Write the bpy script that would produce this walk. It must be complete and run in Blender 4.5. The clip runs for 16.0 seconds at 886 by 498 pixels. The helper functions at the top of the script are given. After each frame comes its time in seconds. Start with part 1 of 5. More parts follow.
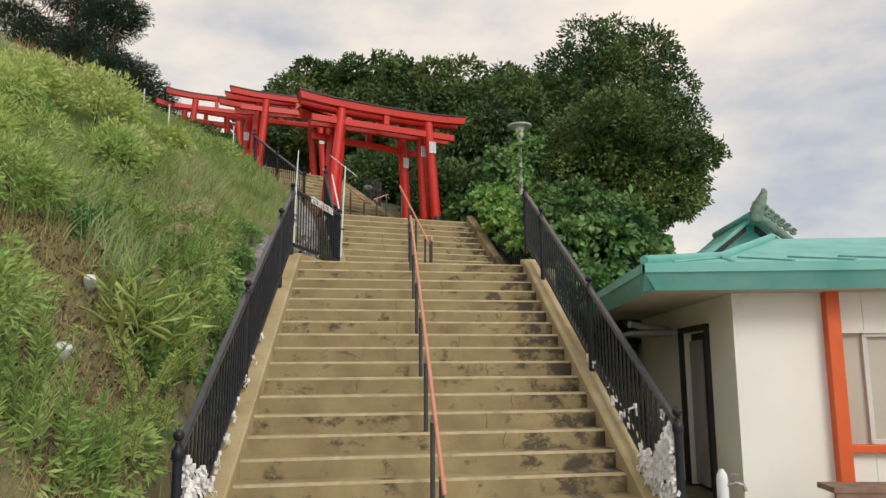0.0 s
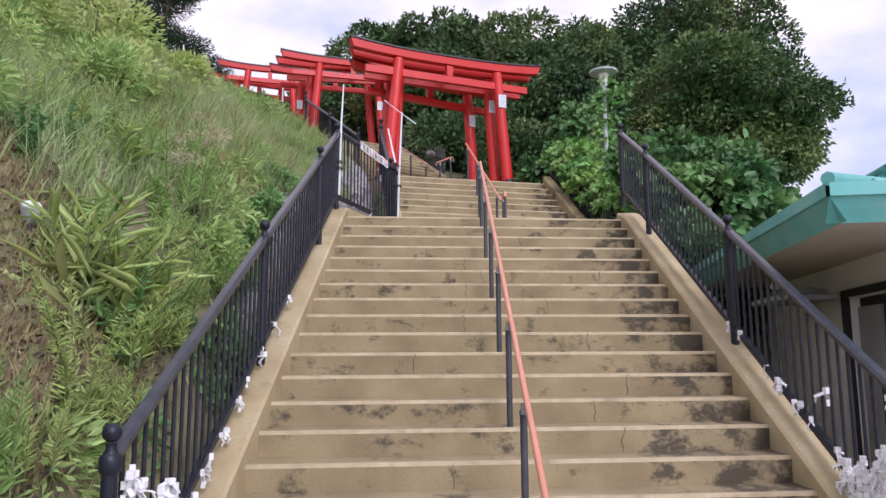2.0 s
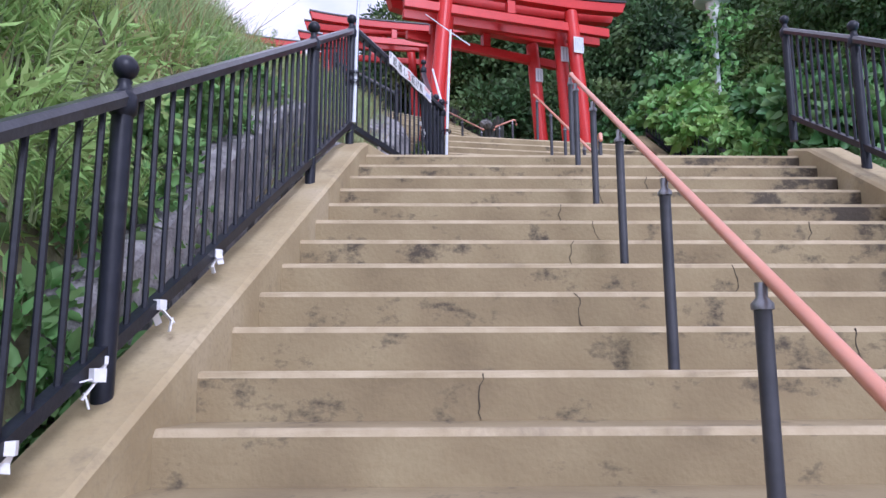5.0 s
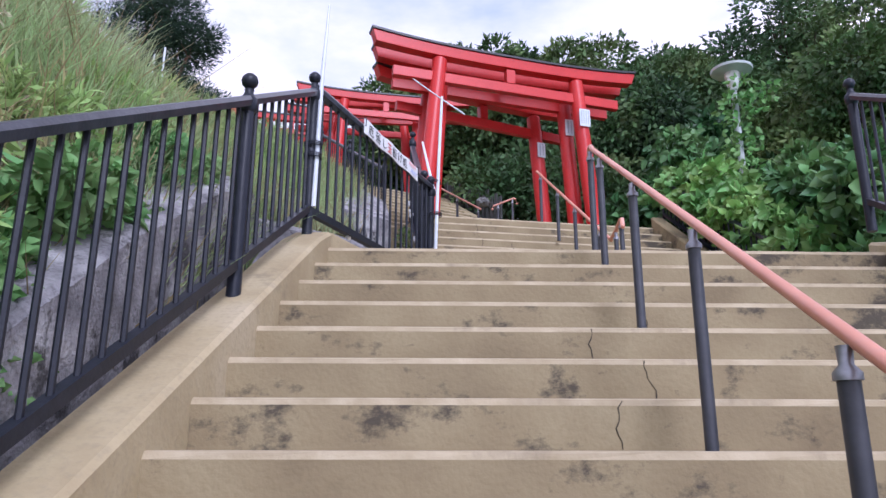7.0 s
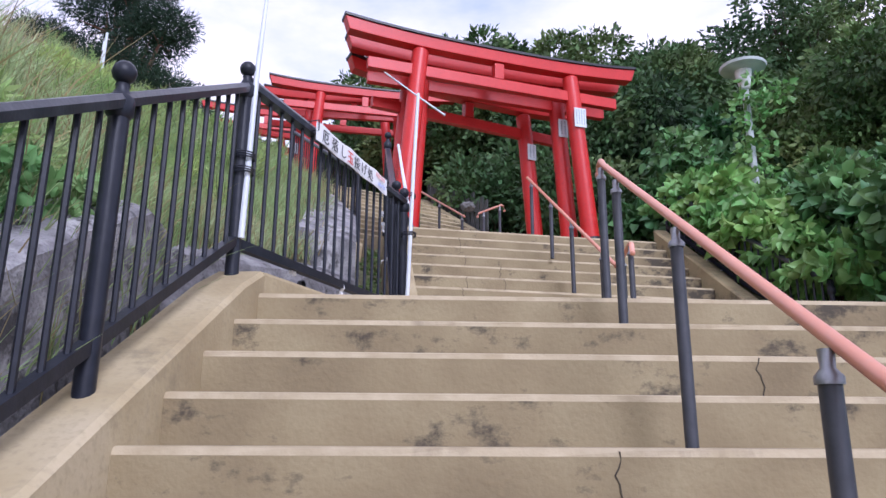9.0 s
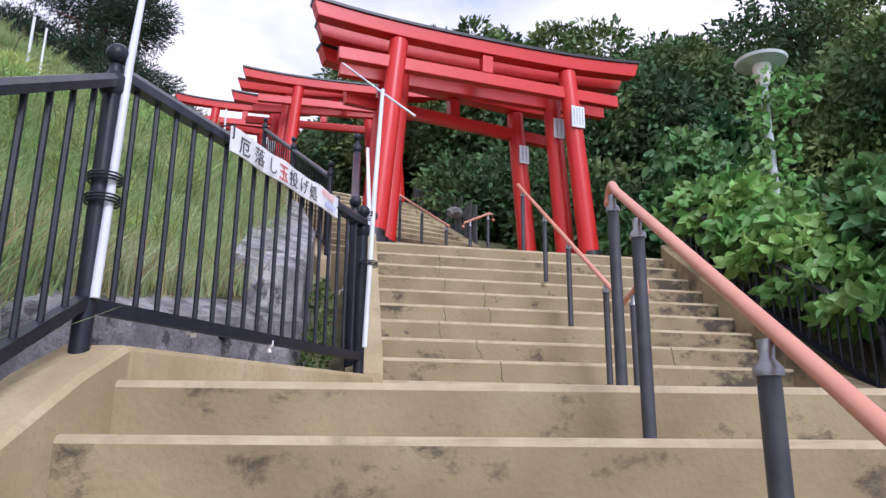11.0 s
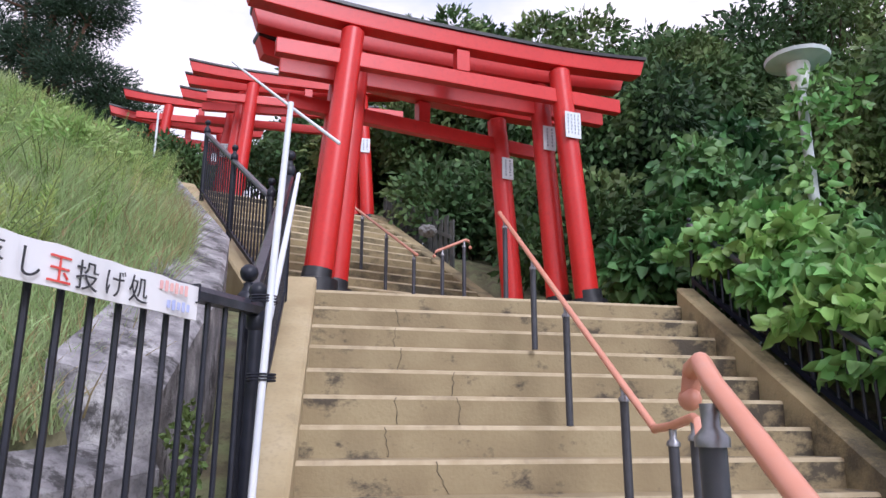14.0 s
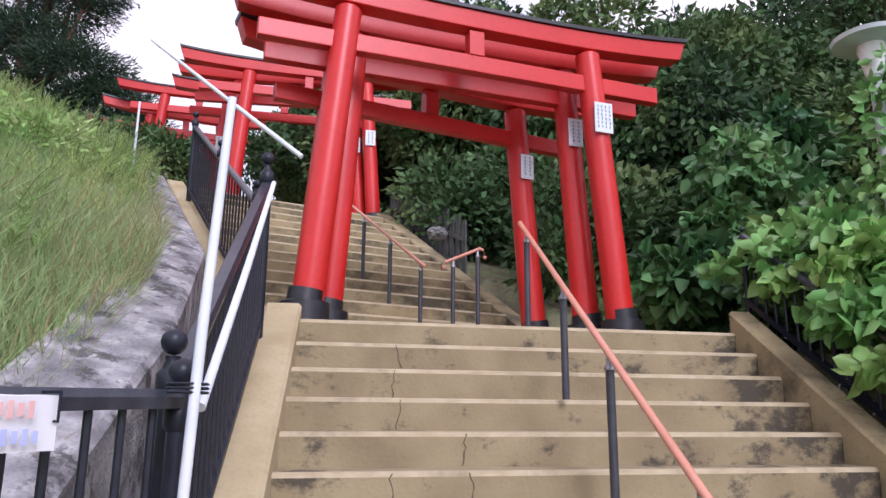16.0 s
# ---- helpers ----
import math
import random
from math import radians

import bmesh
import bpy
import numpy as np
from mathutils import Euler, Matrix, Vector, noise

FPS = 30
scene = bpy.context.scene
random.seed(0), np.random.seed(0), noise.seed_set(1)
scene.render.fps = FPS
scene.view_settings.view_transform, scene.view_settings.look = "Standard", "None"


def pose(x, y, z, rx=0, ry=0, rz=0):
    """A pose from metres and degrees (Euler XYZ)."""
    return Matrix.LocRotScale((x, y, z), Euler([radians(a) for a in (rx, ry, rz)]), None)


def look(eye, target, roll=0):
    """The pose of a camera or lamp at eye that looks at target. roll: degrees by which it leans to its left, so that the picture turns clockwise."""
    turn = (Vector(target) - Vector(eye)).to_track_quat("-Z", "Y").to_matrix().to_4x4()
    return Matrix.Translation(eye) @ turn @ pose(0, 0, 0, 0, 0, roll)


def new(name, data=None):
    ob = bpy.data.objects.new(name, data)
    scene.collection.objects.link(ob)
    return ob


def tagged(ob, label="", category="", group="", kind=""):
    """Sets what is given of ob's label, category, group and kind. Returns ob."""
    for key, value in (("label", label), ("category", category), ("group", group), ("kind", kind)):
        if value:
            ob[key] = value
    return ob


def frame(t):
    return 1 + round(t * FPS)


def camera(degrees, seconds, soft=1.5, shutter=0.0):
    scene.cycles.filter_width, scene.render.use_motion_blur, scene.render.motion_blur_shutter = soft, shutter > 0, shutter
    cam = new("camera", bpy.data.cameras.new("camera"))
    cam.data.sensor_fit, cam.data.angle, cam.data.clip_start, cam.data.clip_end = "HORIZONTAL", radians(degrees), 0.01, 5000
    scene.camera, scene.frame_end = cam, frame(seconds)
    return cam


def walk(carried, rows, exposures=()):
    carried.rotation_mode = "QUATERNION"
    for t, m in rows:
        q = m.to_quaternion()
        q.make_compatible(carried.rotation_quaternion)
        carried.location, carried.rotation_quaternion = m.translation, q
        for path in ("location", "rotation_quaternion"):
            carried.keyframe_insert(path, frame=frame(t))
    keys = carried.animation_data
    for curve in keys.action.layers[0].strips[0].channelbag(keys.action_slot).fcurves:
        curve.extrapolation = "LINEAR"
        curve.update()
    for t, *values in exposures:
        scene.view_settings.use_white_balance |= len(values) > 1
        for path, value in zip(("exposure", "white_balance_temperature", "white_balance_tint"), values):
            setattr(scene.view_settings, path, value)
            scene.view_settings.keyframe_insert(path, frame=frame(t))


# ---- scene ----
cam = camera(62.6, 16.0)
PATH = [
    (0, (-0.358, -3.341, 1.511), (-0.189, -1.374, 1.83), -0.3),
    (0.5, (-0.418, -2.801, 1.398), (-0.268, -0.831, 1.703), -0.2),
    (1, (-0.41, -2.243, 1.386), (-0.313, -0.268, 1.681), -0.1),
    (1.5, (-0.397, -1.717, 1.376), (-0.364, 0.26, 1.673), -0.2),
    (2, (-0.334, -1.143, 1.353), (-0.345, 0.835, 1.649), -0.3),
    (2.5, (-0.369, -0.595, 1.328), (-0.426, 1.381, 1.628), -0.3),
    (3, (-0.361, -0.024, 1.297), (-0.457, 1.951, 1.598), -0.4),
    (3.5, (-0.435, 0.568, 1.268), (-0.571, 2.541, 1.57), -0.5),
    (3.7, (-0.446, 0.776, 1.279), (-0.593, 2.748, 1.584), -0.5),
    (5.8, (-0.602, 2.956, 1.617), (-0.75, 4.911, 2.012), 0.0),
    (6, (-0.609, 3.063, 1.698), (-0.757, 5.008, 2.136), 0.0),
    (6.5, (-0.538, 3.316, 1.832), (-0.68, 5.251, 2.32), 0.1),
    (7, (-0.564, 3.592, 1.935), (-0.702, 5.516, 2.46), 0.1),
    (7.5, (-0.572, 3.87, 2.067), (-0.701, 5.79, 2.613), -0.1),
    (8, (-0.608, 4.092, 2.195), (-0.726, 6.015, 2.731), 0.3),
    (8.5, (-0.654, 4.316, 2.357), (-0.763, 6.242, 2.887), 0.2),
    (9, (-0.546, 4.577, 2.467), (-0.646, 6.509, 2.977), 0.3),
    (9.2, (-0.525, 4.664, 2.517), (-0.62, 6.596, 3.025), 0.3),
    (11.3, (-0.39, 5.757, 3.111), (-0.474, 7.694, 3.602), 0.4),
    (11.5, (-0.369, 5.877, 3.208), (-0.447, 7.815, 3.694), 0.1),
    (12, (-0.389, 6.113, 3.33), (-0.464, 8.052, 3.814), 0.1),
    (12.5, (-0.351, 6.34, 3.434), (-0.42, 8.28, 3.919), 0.1),
    (13, (-0.314, 6.575, 3.56), (-0.375, 8.515, 4.044), 0.1),
    (13.5, (-0.363, 6.81, 3.715), (-0.418, 8.751, 4.197), 0.2),
    (14, (-0.292, 7.071, 3.834), (-0.337, 9.013, 4.312), 0.2),
    (14.5, (-0.286, 7.269, 3.901), (-0.326, 9.212, 4.375), 0.2),
    (15, (-0.266, 7.492, 4.047), (-0.312, 9.434, 4.521), 0.2),
    (15.5, (-0.219, 7.749, 4.167), (-0.27, 9.693, 4.635), 0.2),
    (16, (-0.297, 7.972, 4.282), (-0.376, 9.92, 4.727), 0.4),
]
walk(cam, [(t, look(eye, target, roll)) for t, eye, target, roll in PATH],
     exposures=[(0.0, -0.18, 6500, 6), (1.0, 0.03, 6150, 11), (2.5, 0.22, 5300, 25), (6.0, 0.28, 5000, 24), (9.0, 0.28, 5050, 24), (12.5, 0.31, 5350, 18), (16.0, 0.32, 5350, 24)])

# ---- world, sun, exposure ----
def nodes_of(tree):
    return tree.nodes, tree.links


world = bpy.data.worlds.new("evening_sky")
scene.world = world
world.use_nodes = True
wn, wl = nodes_of(world.node_tree)
wn.clear()
w_out = wn.new("ShaderNodeOutputWorld")
w_bg = wn.new("ShaderNodeBackground")
w_sky = wn.new("ShaderNodeTexSky")
w_sky.sky_type = "NISHITA"
w_sky.sun_disc = False
w_sky.sun_elevation = radians(37)
w_sky.sun_rotation = radians(155)
w_gain = wn.new("ShaderNodeMix")
w_gain.data_type, w_gain.blend_type = "RGBA", "MULTIPLY"
w_gain.inputs[0].default_value = 1.0
w_gain.inputs[7].default_value = (0.12, 0.12, 0.12, 1)
w_co = wn.new("ShaderNodeTexCoord")
w_map = wn.new("ShaderNodeMapping")
w_map.inputs["Scale"].default_value = (1.0, 1.0, 2.2)
w_noise = wn.new("ShaderNodeTexNoise")
w_noise.inputs["Scale"].default_value = 2.6
w_noise.inputs["Detail"].default_value = 6
w_noise.inputs["Roughness"].default_value = 0.55
w_ramp = wn.new("ShaderNodeValToRGB")
w_ramp.color_ramp.elements[0].position, w_ramp.color_ramp.elements[0].color = 0.34, (0.50, 0.51, 0.57, 1)
w_ramp.color_ramp.elements[1].position, w_ramp.color_ramp.elements[1].color = 0.68, (1.18, 0.98, 0.80, 1)
mid = w_ramp.color_ramp.elements.new(0.5)
mid.color = (0.85, 0.75, 0.68, 1)
w_mix = wn.new("ShaderNodeMix")
w_mix.data_type = "RGBA"
w_mix.inputs[0].default_value = 0.85
wl.new(w_co.outputs["Generated"], w_map.inputs["Vector"])
wl.new(w_map.outputs["Vector"], w_noise.inputs["Vector"])
wl.new(w_noise.outputs["Fac"], w_ramp.inputs["Fac"])
wl.new(w_sky.outputs["Color"], w_gain.inputs[6])
wl.new(w_gain.outputs[2], w_mix.inputs[6])
wl.new(w_ramp.outputs["Color"], w_mix.inputs[7])
wl.new(w_mix.outputs[2], w_bg.inputs["Color"])
w_bg.inputs["Strength"].default_value = 1.25
wl.new(w_bg.outputs["Background"], w_out.inputs["Surface"])

sun = new("sun", bpy.data.lights.new("sun", "SUN"))
sun.data.energy = 2.1
sun.data.angle = radians(25)
sun.data.color = (1.0, 0.93, 0.84)
sun.matrix_world = look((7.5, -8, 15.5), (0, 8, 2))


# ---- materials ----
def material(name, colours, rough=0.7, metal=0.0, scale=6.0, detail=5.0, bump=0.2, stains=None, stain_scale=(1, 1, 1), stain_at=(0.52, 0.68),
             island=0.0, fine=None, fine_scale=60.0, spec=0.5, translucent=0.0, seep=None, coat=0.0):
    """A surface of two or three tones at a coarse and a fine scale, with relief and, if given, stains; seep: where across the stair water has darkened it."""
    m = bpy.data.materials.new(name)
    m.use_nodes = True
    n, l = nodes_of(m.node_tree)
    b = n["Principled BSDF"]
    geo = n.new("ShaderNodeNewGeometry")
    coarse = n.new("ShaderNodeTexNoise")
    coarse.inputs["Scale"].default_value = scale
    coarse.inputs["Detail"].default_value = detail
    l.new(geo.outputs["Position"], coarse.inputs["Vector"])
    ramp = n.new("ShaderNodeValToRGB")
    el = ramp.color_ramp.elements
    el[0].position, el[0].color = 0.3, (*colours[0], 1)
    el[1].position, el[1].color = 0.7, (*colours[-1], 1)
    if len(colours) == 3:
        el.new(0.5).color = (*colours[1], 1)
    l.new(coarse.outputs["Fac"], ramp.inputs["Fac"])
    colour = ramp.outputs["Color"]
    if island:
        vary = n.new("ShaderNodeHueSaturation")
        spread = n.new("ShaderNodeMapRange")
        spread.inputs["To Min"].default_value, spread.inputs["To Max"].default_value = 1 - island, 1 + island
        l.new(geo.outputs["Random Per Island"], spread.inputs["Value"])
        l.new(spread.outputs["Result"], vary.inputs["Value"])
        hue = n.new("ShaderNodeMapRange")
        hue.inputs["To Min"].default_value, hue.inputs["To Max"].default_value = 0.485, 0.515
        l.new(geo.outputs["Random Per Island"], hue.inputs["Value"])
        l.new(hue.outputs["Result"], vary.inputs["Hue"])
        l.new(colour, vary.inputs["Color"])
        colour = vary.outputs["Color"]
    grain = n.new("ShaderNodeTexNoise")
    grain.inputs["Scale"].default_value = fine_scale
    grain.inputs["Detail"].default_value = 3
    l.new(geo.outputs["Position"], grain.inputs["Vector"])
    if fine:
        speck = n.new("ShaderNodeMix")
        speck.data_type = "RGBA"
        speck.inputs[7].default_value = (*fine, 1)
        pick = n.new("ShaderNodeMapRange")
        pick.inputs["From Min"].default_value, pick.inputs["From Max"].default_value = 0.5, 0.75
        pick.inputs["To Max"].default_value = 0.5
        l.new(grain.outputs["Fac"], pick.inputs["Value"])
        l.new(pick.outputs["Result"], speck.inputs[0])
        l.new(colour, speck.inputs[6])
        colour = speck.outputs[2]
    if stains:
        place = n.new("ShaderNodeMapping")
        place.inputs["Scale"].default_value = stain_scale
        l.new(geo.outputs["Position"], place.inputs["Vector"])
        spot = n.new("ShaderNodeTexNoise")
        spot.inputs["Scale"].default_value = 1.0
        spot.inputs["Detail"].default_value = 7
        spot.inputs["Roughness"].default_value = 0.72
        l.new(place.outputs["Vector"], spot.inputs["Vector"])
        lim = n.new("ShaderNodeMapRange")
        lim.inputs["From Min"].default_value, lim.inputs["From Max"].default_value = stain_at
        lim.inputs["To Max"].default_value = 0.85
        amount = spot.outputs["Fac"]
        if seep:
            xyz = n.new("ShaderNodeSeparateXYZ")
            l.new(geo.outputs["Position"], xyz.inputs["Vector"])
            edge = n.new("ShaderNodeMapRange")
            edge.inputs["From Min"].default_value, edge.inputs["From Max"].default_value, edge.inputs["To Max"].default_value = seep
            l.new(xyz.outputs["X"], edge.inputs["Value"])
            plus = n.new("ShaderNodeMath")
            l.new(amount, plus.inputs[0])
            l.new(edge.outputs["Result"], plus.inputs[1])
            amount = plus.outputs[0]
        l.new(amount, lim.inputs["Value"])
        soil = n.new("ShaderNodeMix")
        soil.data_type = "RGBA"
        soil.inputs[7].default_value = (*stains, 1)
        l.new(lim.outputs["Result"], soil.inputs[0])
        l.new(colour, soil.inputs[6])
        colour = soil.outputs[2]
    l.new(colour, b.inputs["Base Color"])
    b.inputs["Roughness"].default_value = rough
    b.inputs["Metallic"].default_value = metal
    b.inputs["Specular IOR Level"].default_value = spec
    if coat:
        b.inputs["Coat Weight"].default_value = coat
        b.inputs["Coat Roughness"].default_value = 0.25
    if translucent:
        back = n.new("ShaderNodeBsdfTranslucent")
        l.new(colour, back.inputs["Color"])
        mixer = n.new("ShaderNodeMixShader")
        mixer.inputs["Fac"].default_value = translucent
        l.new(b.outputs["BSDF"], mixer.inputs[1])
        l.new(back.outputs["BSDF"], mixer.inputs[2])
        l.new(mixer.outputs["Shader"], n["Material Output"].inputs["Surface"])
    if bump:
        bp = n.new("ShaderNodeBump")
        bp.inputs["Strength"].default_value = bump
        bp.inputs["Distance"].default_value = 0.01
        l.new(grain.outputs["Fac"], bp.inputs["Height"])
        l.new(bp.outputs["Normal"], b.inputs["Normal"])
    return m


M_STEP = material("tan_painted_concrete", [(0.215, 0.165, 0.088), (0.28, 0.222, 0.12), (0.335, 0.275, 0.153)], rough=0.85, scale=2.5, bump=0.35,
                  stains=(0.045, 0.038, 0.03), stain_scale=(3.2, 1.6, 4.6), stain_at=(0.555, 0.66), fine=(0.27, 0.21, 0.11), fine_scale=45, seep=(0.9, 1.95, 0.15))
M_NOSE = material("worn_tan_edge", [(0.36, 0.29, 0.17), (0.47, 0.39, 0.25)], rough=0.85, scale=9, bump=0.3, stains=(0.2, 0.16, 0.1),
                  stain_scale=(2.6, 1.4, 0.9), stain_at=(0.55, 0.75))
M_STRING = material("tan_stringer_concrete", [(0.34, 0.265, 0.14), (0.42, 0.34, 0.19), (0.48, 0.40, 0.25)], rough=0.85, scale=2.2, bump=0.3,
                    stains=(0.14, 0.12, 0.08), stain_scale=(2, 2, 2), stain_at=(0.6, 0.8), fine=(0.3, 0.25, 0.15), fine_scale=40)
M_MOSS_SHADE = material("mossy_shaded_tan_concrete", [(0.23, 0.18, 0.095), (0.31, 0.25, 0.13), (0.36, 0.29, 0.155)], rough=0.9, scale=3, bump=0.5,
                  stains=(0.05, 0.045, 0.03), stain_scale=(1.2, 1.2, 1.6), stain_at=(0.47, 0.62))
M_BLACK = material("black_painted_steel", [(0.009, 0.011, 0.018), (0.018, 0.020, 0.031)], rough=0.42, scale=20, bump=0.08, spec=0.35)
# Same black as the bars, lightened: sky sheen is mixed into the colour.
M_RAILTOP = material("sky_sheen_black_top_rail", [(0.02, 0.023, 0.033), (0.045, 0.048, 0.062)], rough=0.28, scale=14, bump=0.1)
M_POSTGREY = material("dark_grey_pipe_paint", [(0.035, 0.037, 0.045), (0.06, 0.062, 0.072)], rough=0.45, scale=14, bump=0.1)
M_STEEL = material("dull_galvanised_steel", [(0.22, 0.22, 0.23), (0.34, 0.34, 0.35)], rough=0.45, metal=0.8, scale=30, bump=0.1)
M_SALMON = material("salmon_handrail_coating", [(0.52, 0.215, 0.135), (0.60, 0.27, 0.18)], rough=0.38, scale=5, bump=0.05, fine=(0.5, 0.25, 0.18), fine_scale=30)
M_RED = material("vermilion_lacquered_wood", [(0.50, 0.016, 0.012), (0.60, 0.026, 0.018)], rough=0.36, scale=2.0, bump=0.06, fine=(0.42, 0.014, 0.012), fine_scale=25)
M_KASAGI = material("black_lacquer", [(0.012, 0.012, 0.014), (0.025, 0.025, 0.028)], rough=0.4, scale=8, bump=0.1)
M_PLAQUE = material("white_notice_board", [(0.58, 0.63, 0.68), (0.70, 0.73, 0.76)], rough=0.5, scale=12, bump=0.02)
M_INK = material("black_ink", [(0.02, 0.02, 0.025), (0.04, 0.04, 0.045)], rough=0.6, scale=10, bump=0)
M_FAINT = material("faded_grey_ink", [(0.20, 0.23, 0.28), (0.30, 0.33, 0.38)], rough=0.6, scale=10, bump=0)
M_REDINK = material("red_ink", [(0.62, 0.06, 0.05), (0.68, 0.09, 0.07)], rough=0.6, scale=10, bump=0)
M_PINKINK = material("pale_pink_ink", [(0.75, 0.4, 0.42), (0.8, 0.5, 0.45)], rough=0.6, scale=10, bump=0)
M_BLUEINK = material("pale_blue_ink", [(0.4, 0.45, 0.75), (0.5, 0.55, 0.8)], rough=0.6, scale=10, bump=0)
M_BANNER = material("white_banner_cloth", [(0.72, 0.72, 0.74), (0.80, 0.80, 0.81)], rough=0.6, scale=4, bump=0.05)
M_POLE = material("white_plastic_pole", [(0.62, 0.66, 0.72), (0.74, 0.77, 0.80)], rough=0.4, scale=8, bump=0.03)
M_PAPER = material("white_folded_paper", [(0.72, 0.72, 0.74), (0.84, 0.84, 0.85)], rough=0.8, scale=25, bump=0.1, island=0.06)
M_CONC = material("weathered_grey_concrete", [(0.13, 0.125, 0.13), (0.28, 0.268, 0.272), (0.50, 0.485, 0.475)], rough=0.92, scale=6, bump=1.0, detail=12,
                  stains=(0.05, 0.047, 0.045), stain_scale=(5, 5, 3.5), stain_at=(0.53, 0.60), fine=(0.10, 0.095, 0.09), fine_scale=55)
M_EARTH = material("dry_earth_and_litter", [(0.13, 0.11, 0.07), (0.20, 0.19, 0.10), (0.22, 0.26, 0.12)], rough=1.0, scale=3.5, bump=1.0, detail=9, stains=(0.06, 0.05, 0.035), stain_scale=(6, 6, 6),
                   fine=(0.13, 0.115, 0.06), fine_scale=28)
M_GRASS = material("meadow_grass", [(0.30, 0.42, 0.165), (0.41, 0.52, 0.24), (0.54, 0.58, 0.35)], rough=0.75, scale=0.8, bump=0, island=0.35, translucent=0.45, spec=0.2)
M_STRAW = material("dry_grass", [(0.30, 0.25, 0.12), (0.46, 0.38, 0.2)], rough=0.85, scale=1.5, bump=0, island=0.25, translucent=0.2, spec=0.2)
M_WEED = material("weed_leaves", [(0.23, 0.38, 0.10), (0.34, 0.48, 0.15), (0.44, 0.53, 0.22)], rough=0.6, scale=1.2, bump=0, island=0.3, translucent=0.3, spec=0.3)
M_WEED_PALE = material("pale_yellow_green_weed", [(0.34, 0.46, 0.12), (0.46, 0.56, 0.18), (0.55, 0.60, 0.26)], rough=0.6, scale=1.2, bump=0, island=0.25, translucent=0.3, spec=0.3)
M_WEED_DARK = material("deep_green_weed", [(0.13, 0.27, 0.09), (0.20, 0.35, 0.115), (0.26, 0.40, 0.15)], rough=0.6, scale=1.2, bump=0, island=0.3, translucent=0.25, spec=0.3)
M_PLUME = material("buff_flower_plume", [(0.42, 0.40, 0.24), (0.55, 0.50, 0.33)], rough=0.9, scale=5, bump=0, island=0.2, translucent=0.2, spec=0.2)
M_BUSH = material("broad_green_leaves", [(0.11, 0.25, 0.065), (0.17, 0.34, 0.09), (0.26, 0.43, 0.13)], rough=0.45, scale=1.5, bump=0.05, island=0.32, translucent=0.25, spec=0.4)
# Wide ramps carry lit clumps and dark gaps; the wood's copy adds its shade.
M_TREE = material("dark_broadleaf_foliage", [(0.035, 0.075, 0.023), (0.09, 0.15, 0.04), (0.23, 0.28, 0.09)], rough=0.55, scale=0.6, bump=0, island=0.4, translucent=0.15, spec=0.35)
M_BACKTREE = material("shaded_wood_foliage", [(0.025, 0.056, 0.023), (0.068, 0.125, 0.04), (0.19, 0.24, 0.08)], rough=0.6, scale=0.5, bump=0, island=0.4, translucent=0.12, spec=0.3)
M_PINE = material("pine_needles", [(0.018, 0.04, 0.022), (0.035, 0.065, 0.03)], rough=0.65, scale=0.8, bump=0, island=0.35, translucent=0.08, spec=0.3)
M_BARK = material("brown_bark", [(0.05, 0.036, 0.025), (0.10, 0.075, 0.05)], rough=0.95, scale=5, bump=0.8, fine_scale=30)
M_PINEBARK = material("reddish_pine_bark", [(0.10, 0.05, 0.032), (0.17, 0.09, 0.055)], rough=0.95, scale=4, bump=0.8, fine_scale=24)
M_STEM = material("green_stem", [(0.10, 0.15, 0.05), (0.16, 0.19, 0.08)], rough=0.8, scale=6, bump=0)
M_WALL = material("white_plaster_wall", [(0.78, 0.77, 0.75), (0.84, 0.83, 0.82)], rough=0.85, scale=1.2, bump=0.15, stains=(0.5, 0.49, 0.46), stain_scale=(0.9, 0.9, 0.4), stain_at=(0.58, 0.8))
M_ORANGE = material("orange_red_painted_post", [(0.62, 0.095, 0.02), (0.70, 0.13, 0.03)], rough=0.5, scale=4, bump=0.1)
M_TEAL = material("teal_copper_green_roof", [(0.10, 0.36, 0.33), (0.15, 0.44, 0.41), (0.20, 0.48, 0.45)], rough=0.5, scale=2.2, bump=0.15, stains=(0.28, 0.42, 0.40), stain_scale=(1.5, 1.5, 2), stain_at=(0.55, 0.8))
M_SOFFIT = material("pale_soffit_boards", [(0.45, 0.40, 0.34), (0.55, 0.49, 0.42)], rough=0.85, scale=2, bump=0.1)
M_ORNAMENT = material("verdigris_ridge_ornament", [(0.10, 0.16, 0.12), (0.22, 0.30, 0.24)], rough=0.8, scale=9, bump=0.5)
M_GABLE = material("white_gable_board", [(0.6, 0.66, 0.68), (0.7, 0.74, 0.76)], rough=0.7, scale=3, bump=0.1)
M_TIMBER_SHADE = material("dark_timber_and_doorway_shade", [(0.012, 0.011, 0.012), (0.03, 0.028, 0.028)], rough=0.7, scale=4, bump=0.1)
M_DOORLEAF = material("grey_door_leaf", [(0.30, 0.30, 0.31), (0.38, 0.38, 0.39)], rough=0.6, scale=2, bump=0.05)
M_BENCH = material("weathered_brown_board", [(0.17, 0.105, 0.075), (0.26, 0.17, 0.13)], rough=0.7, scale=6, bump=0.3)
M_PANE = material("frosted_beige_window", [(0.45, 0.41, 0.36), (0.53, 0.49, 0.44)], rough=0.25, scale=1.0, bump=0.03)
M_ALU = material("pale_window_frame", [(0.55, 0.54, 0.53), (0.64, 0.63, 0.62)], rough=0.4, scale=6, bump=0.03)
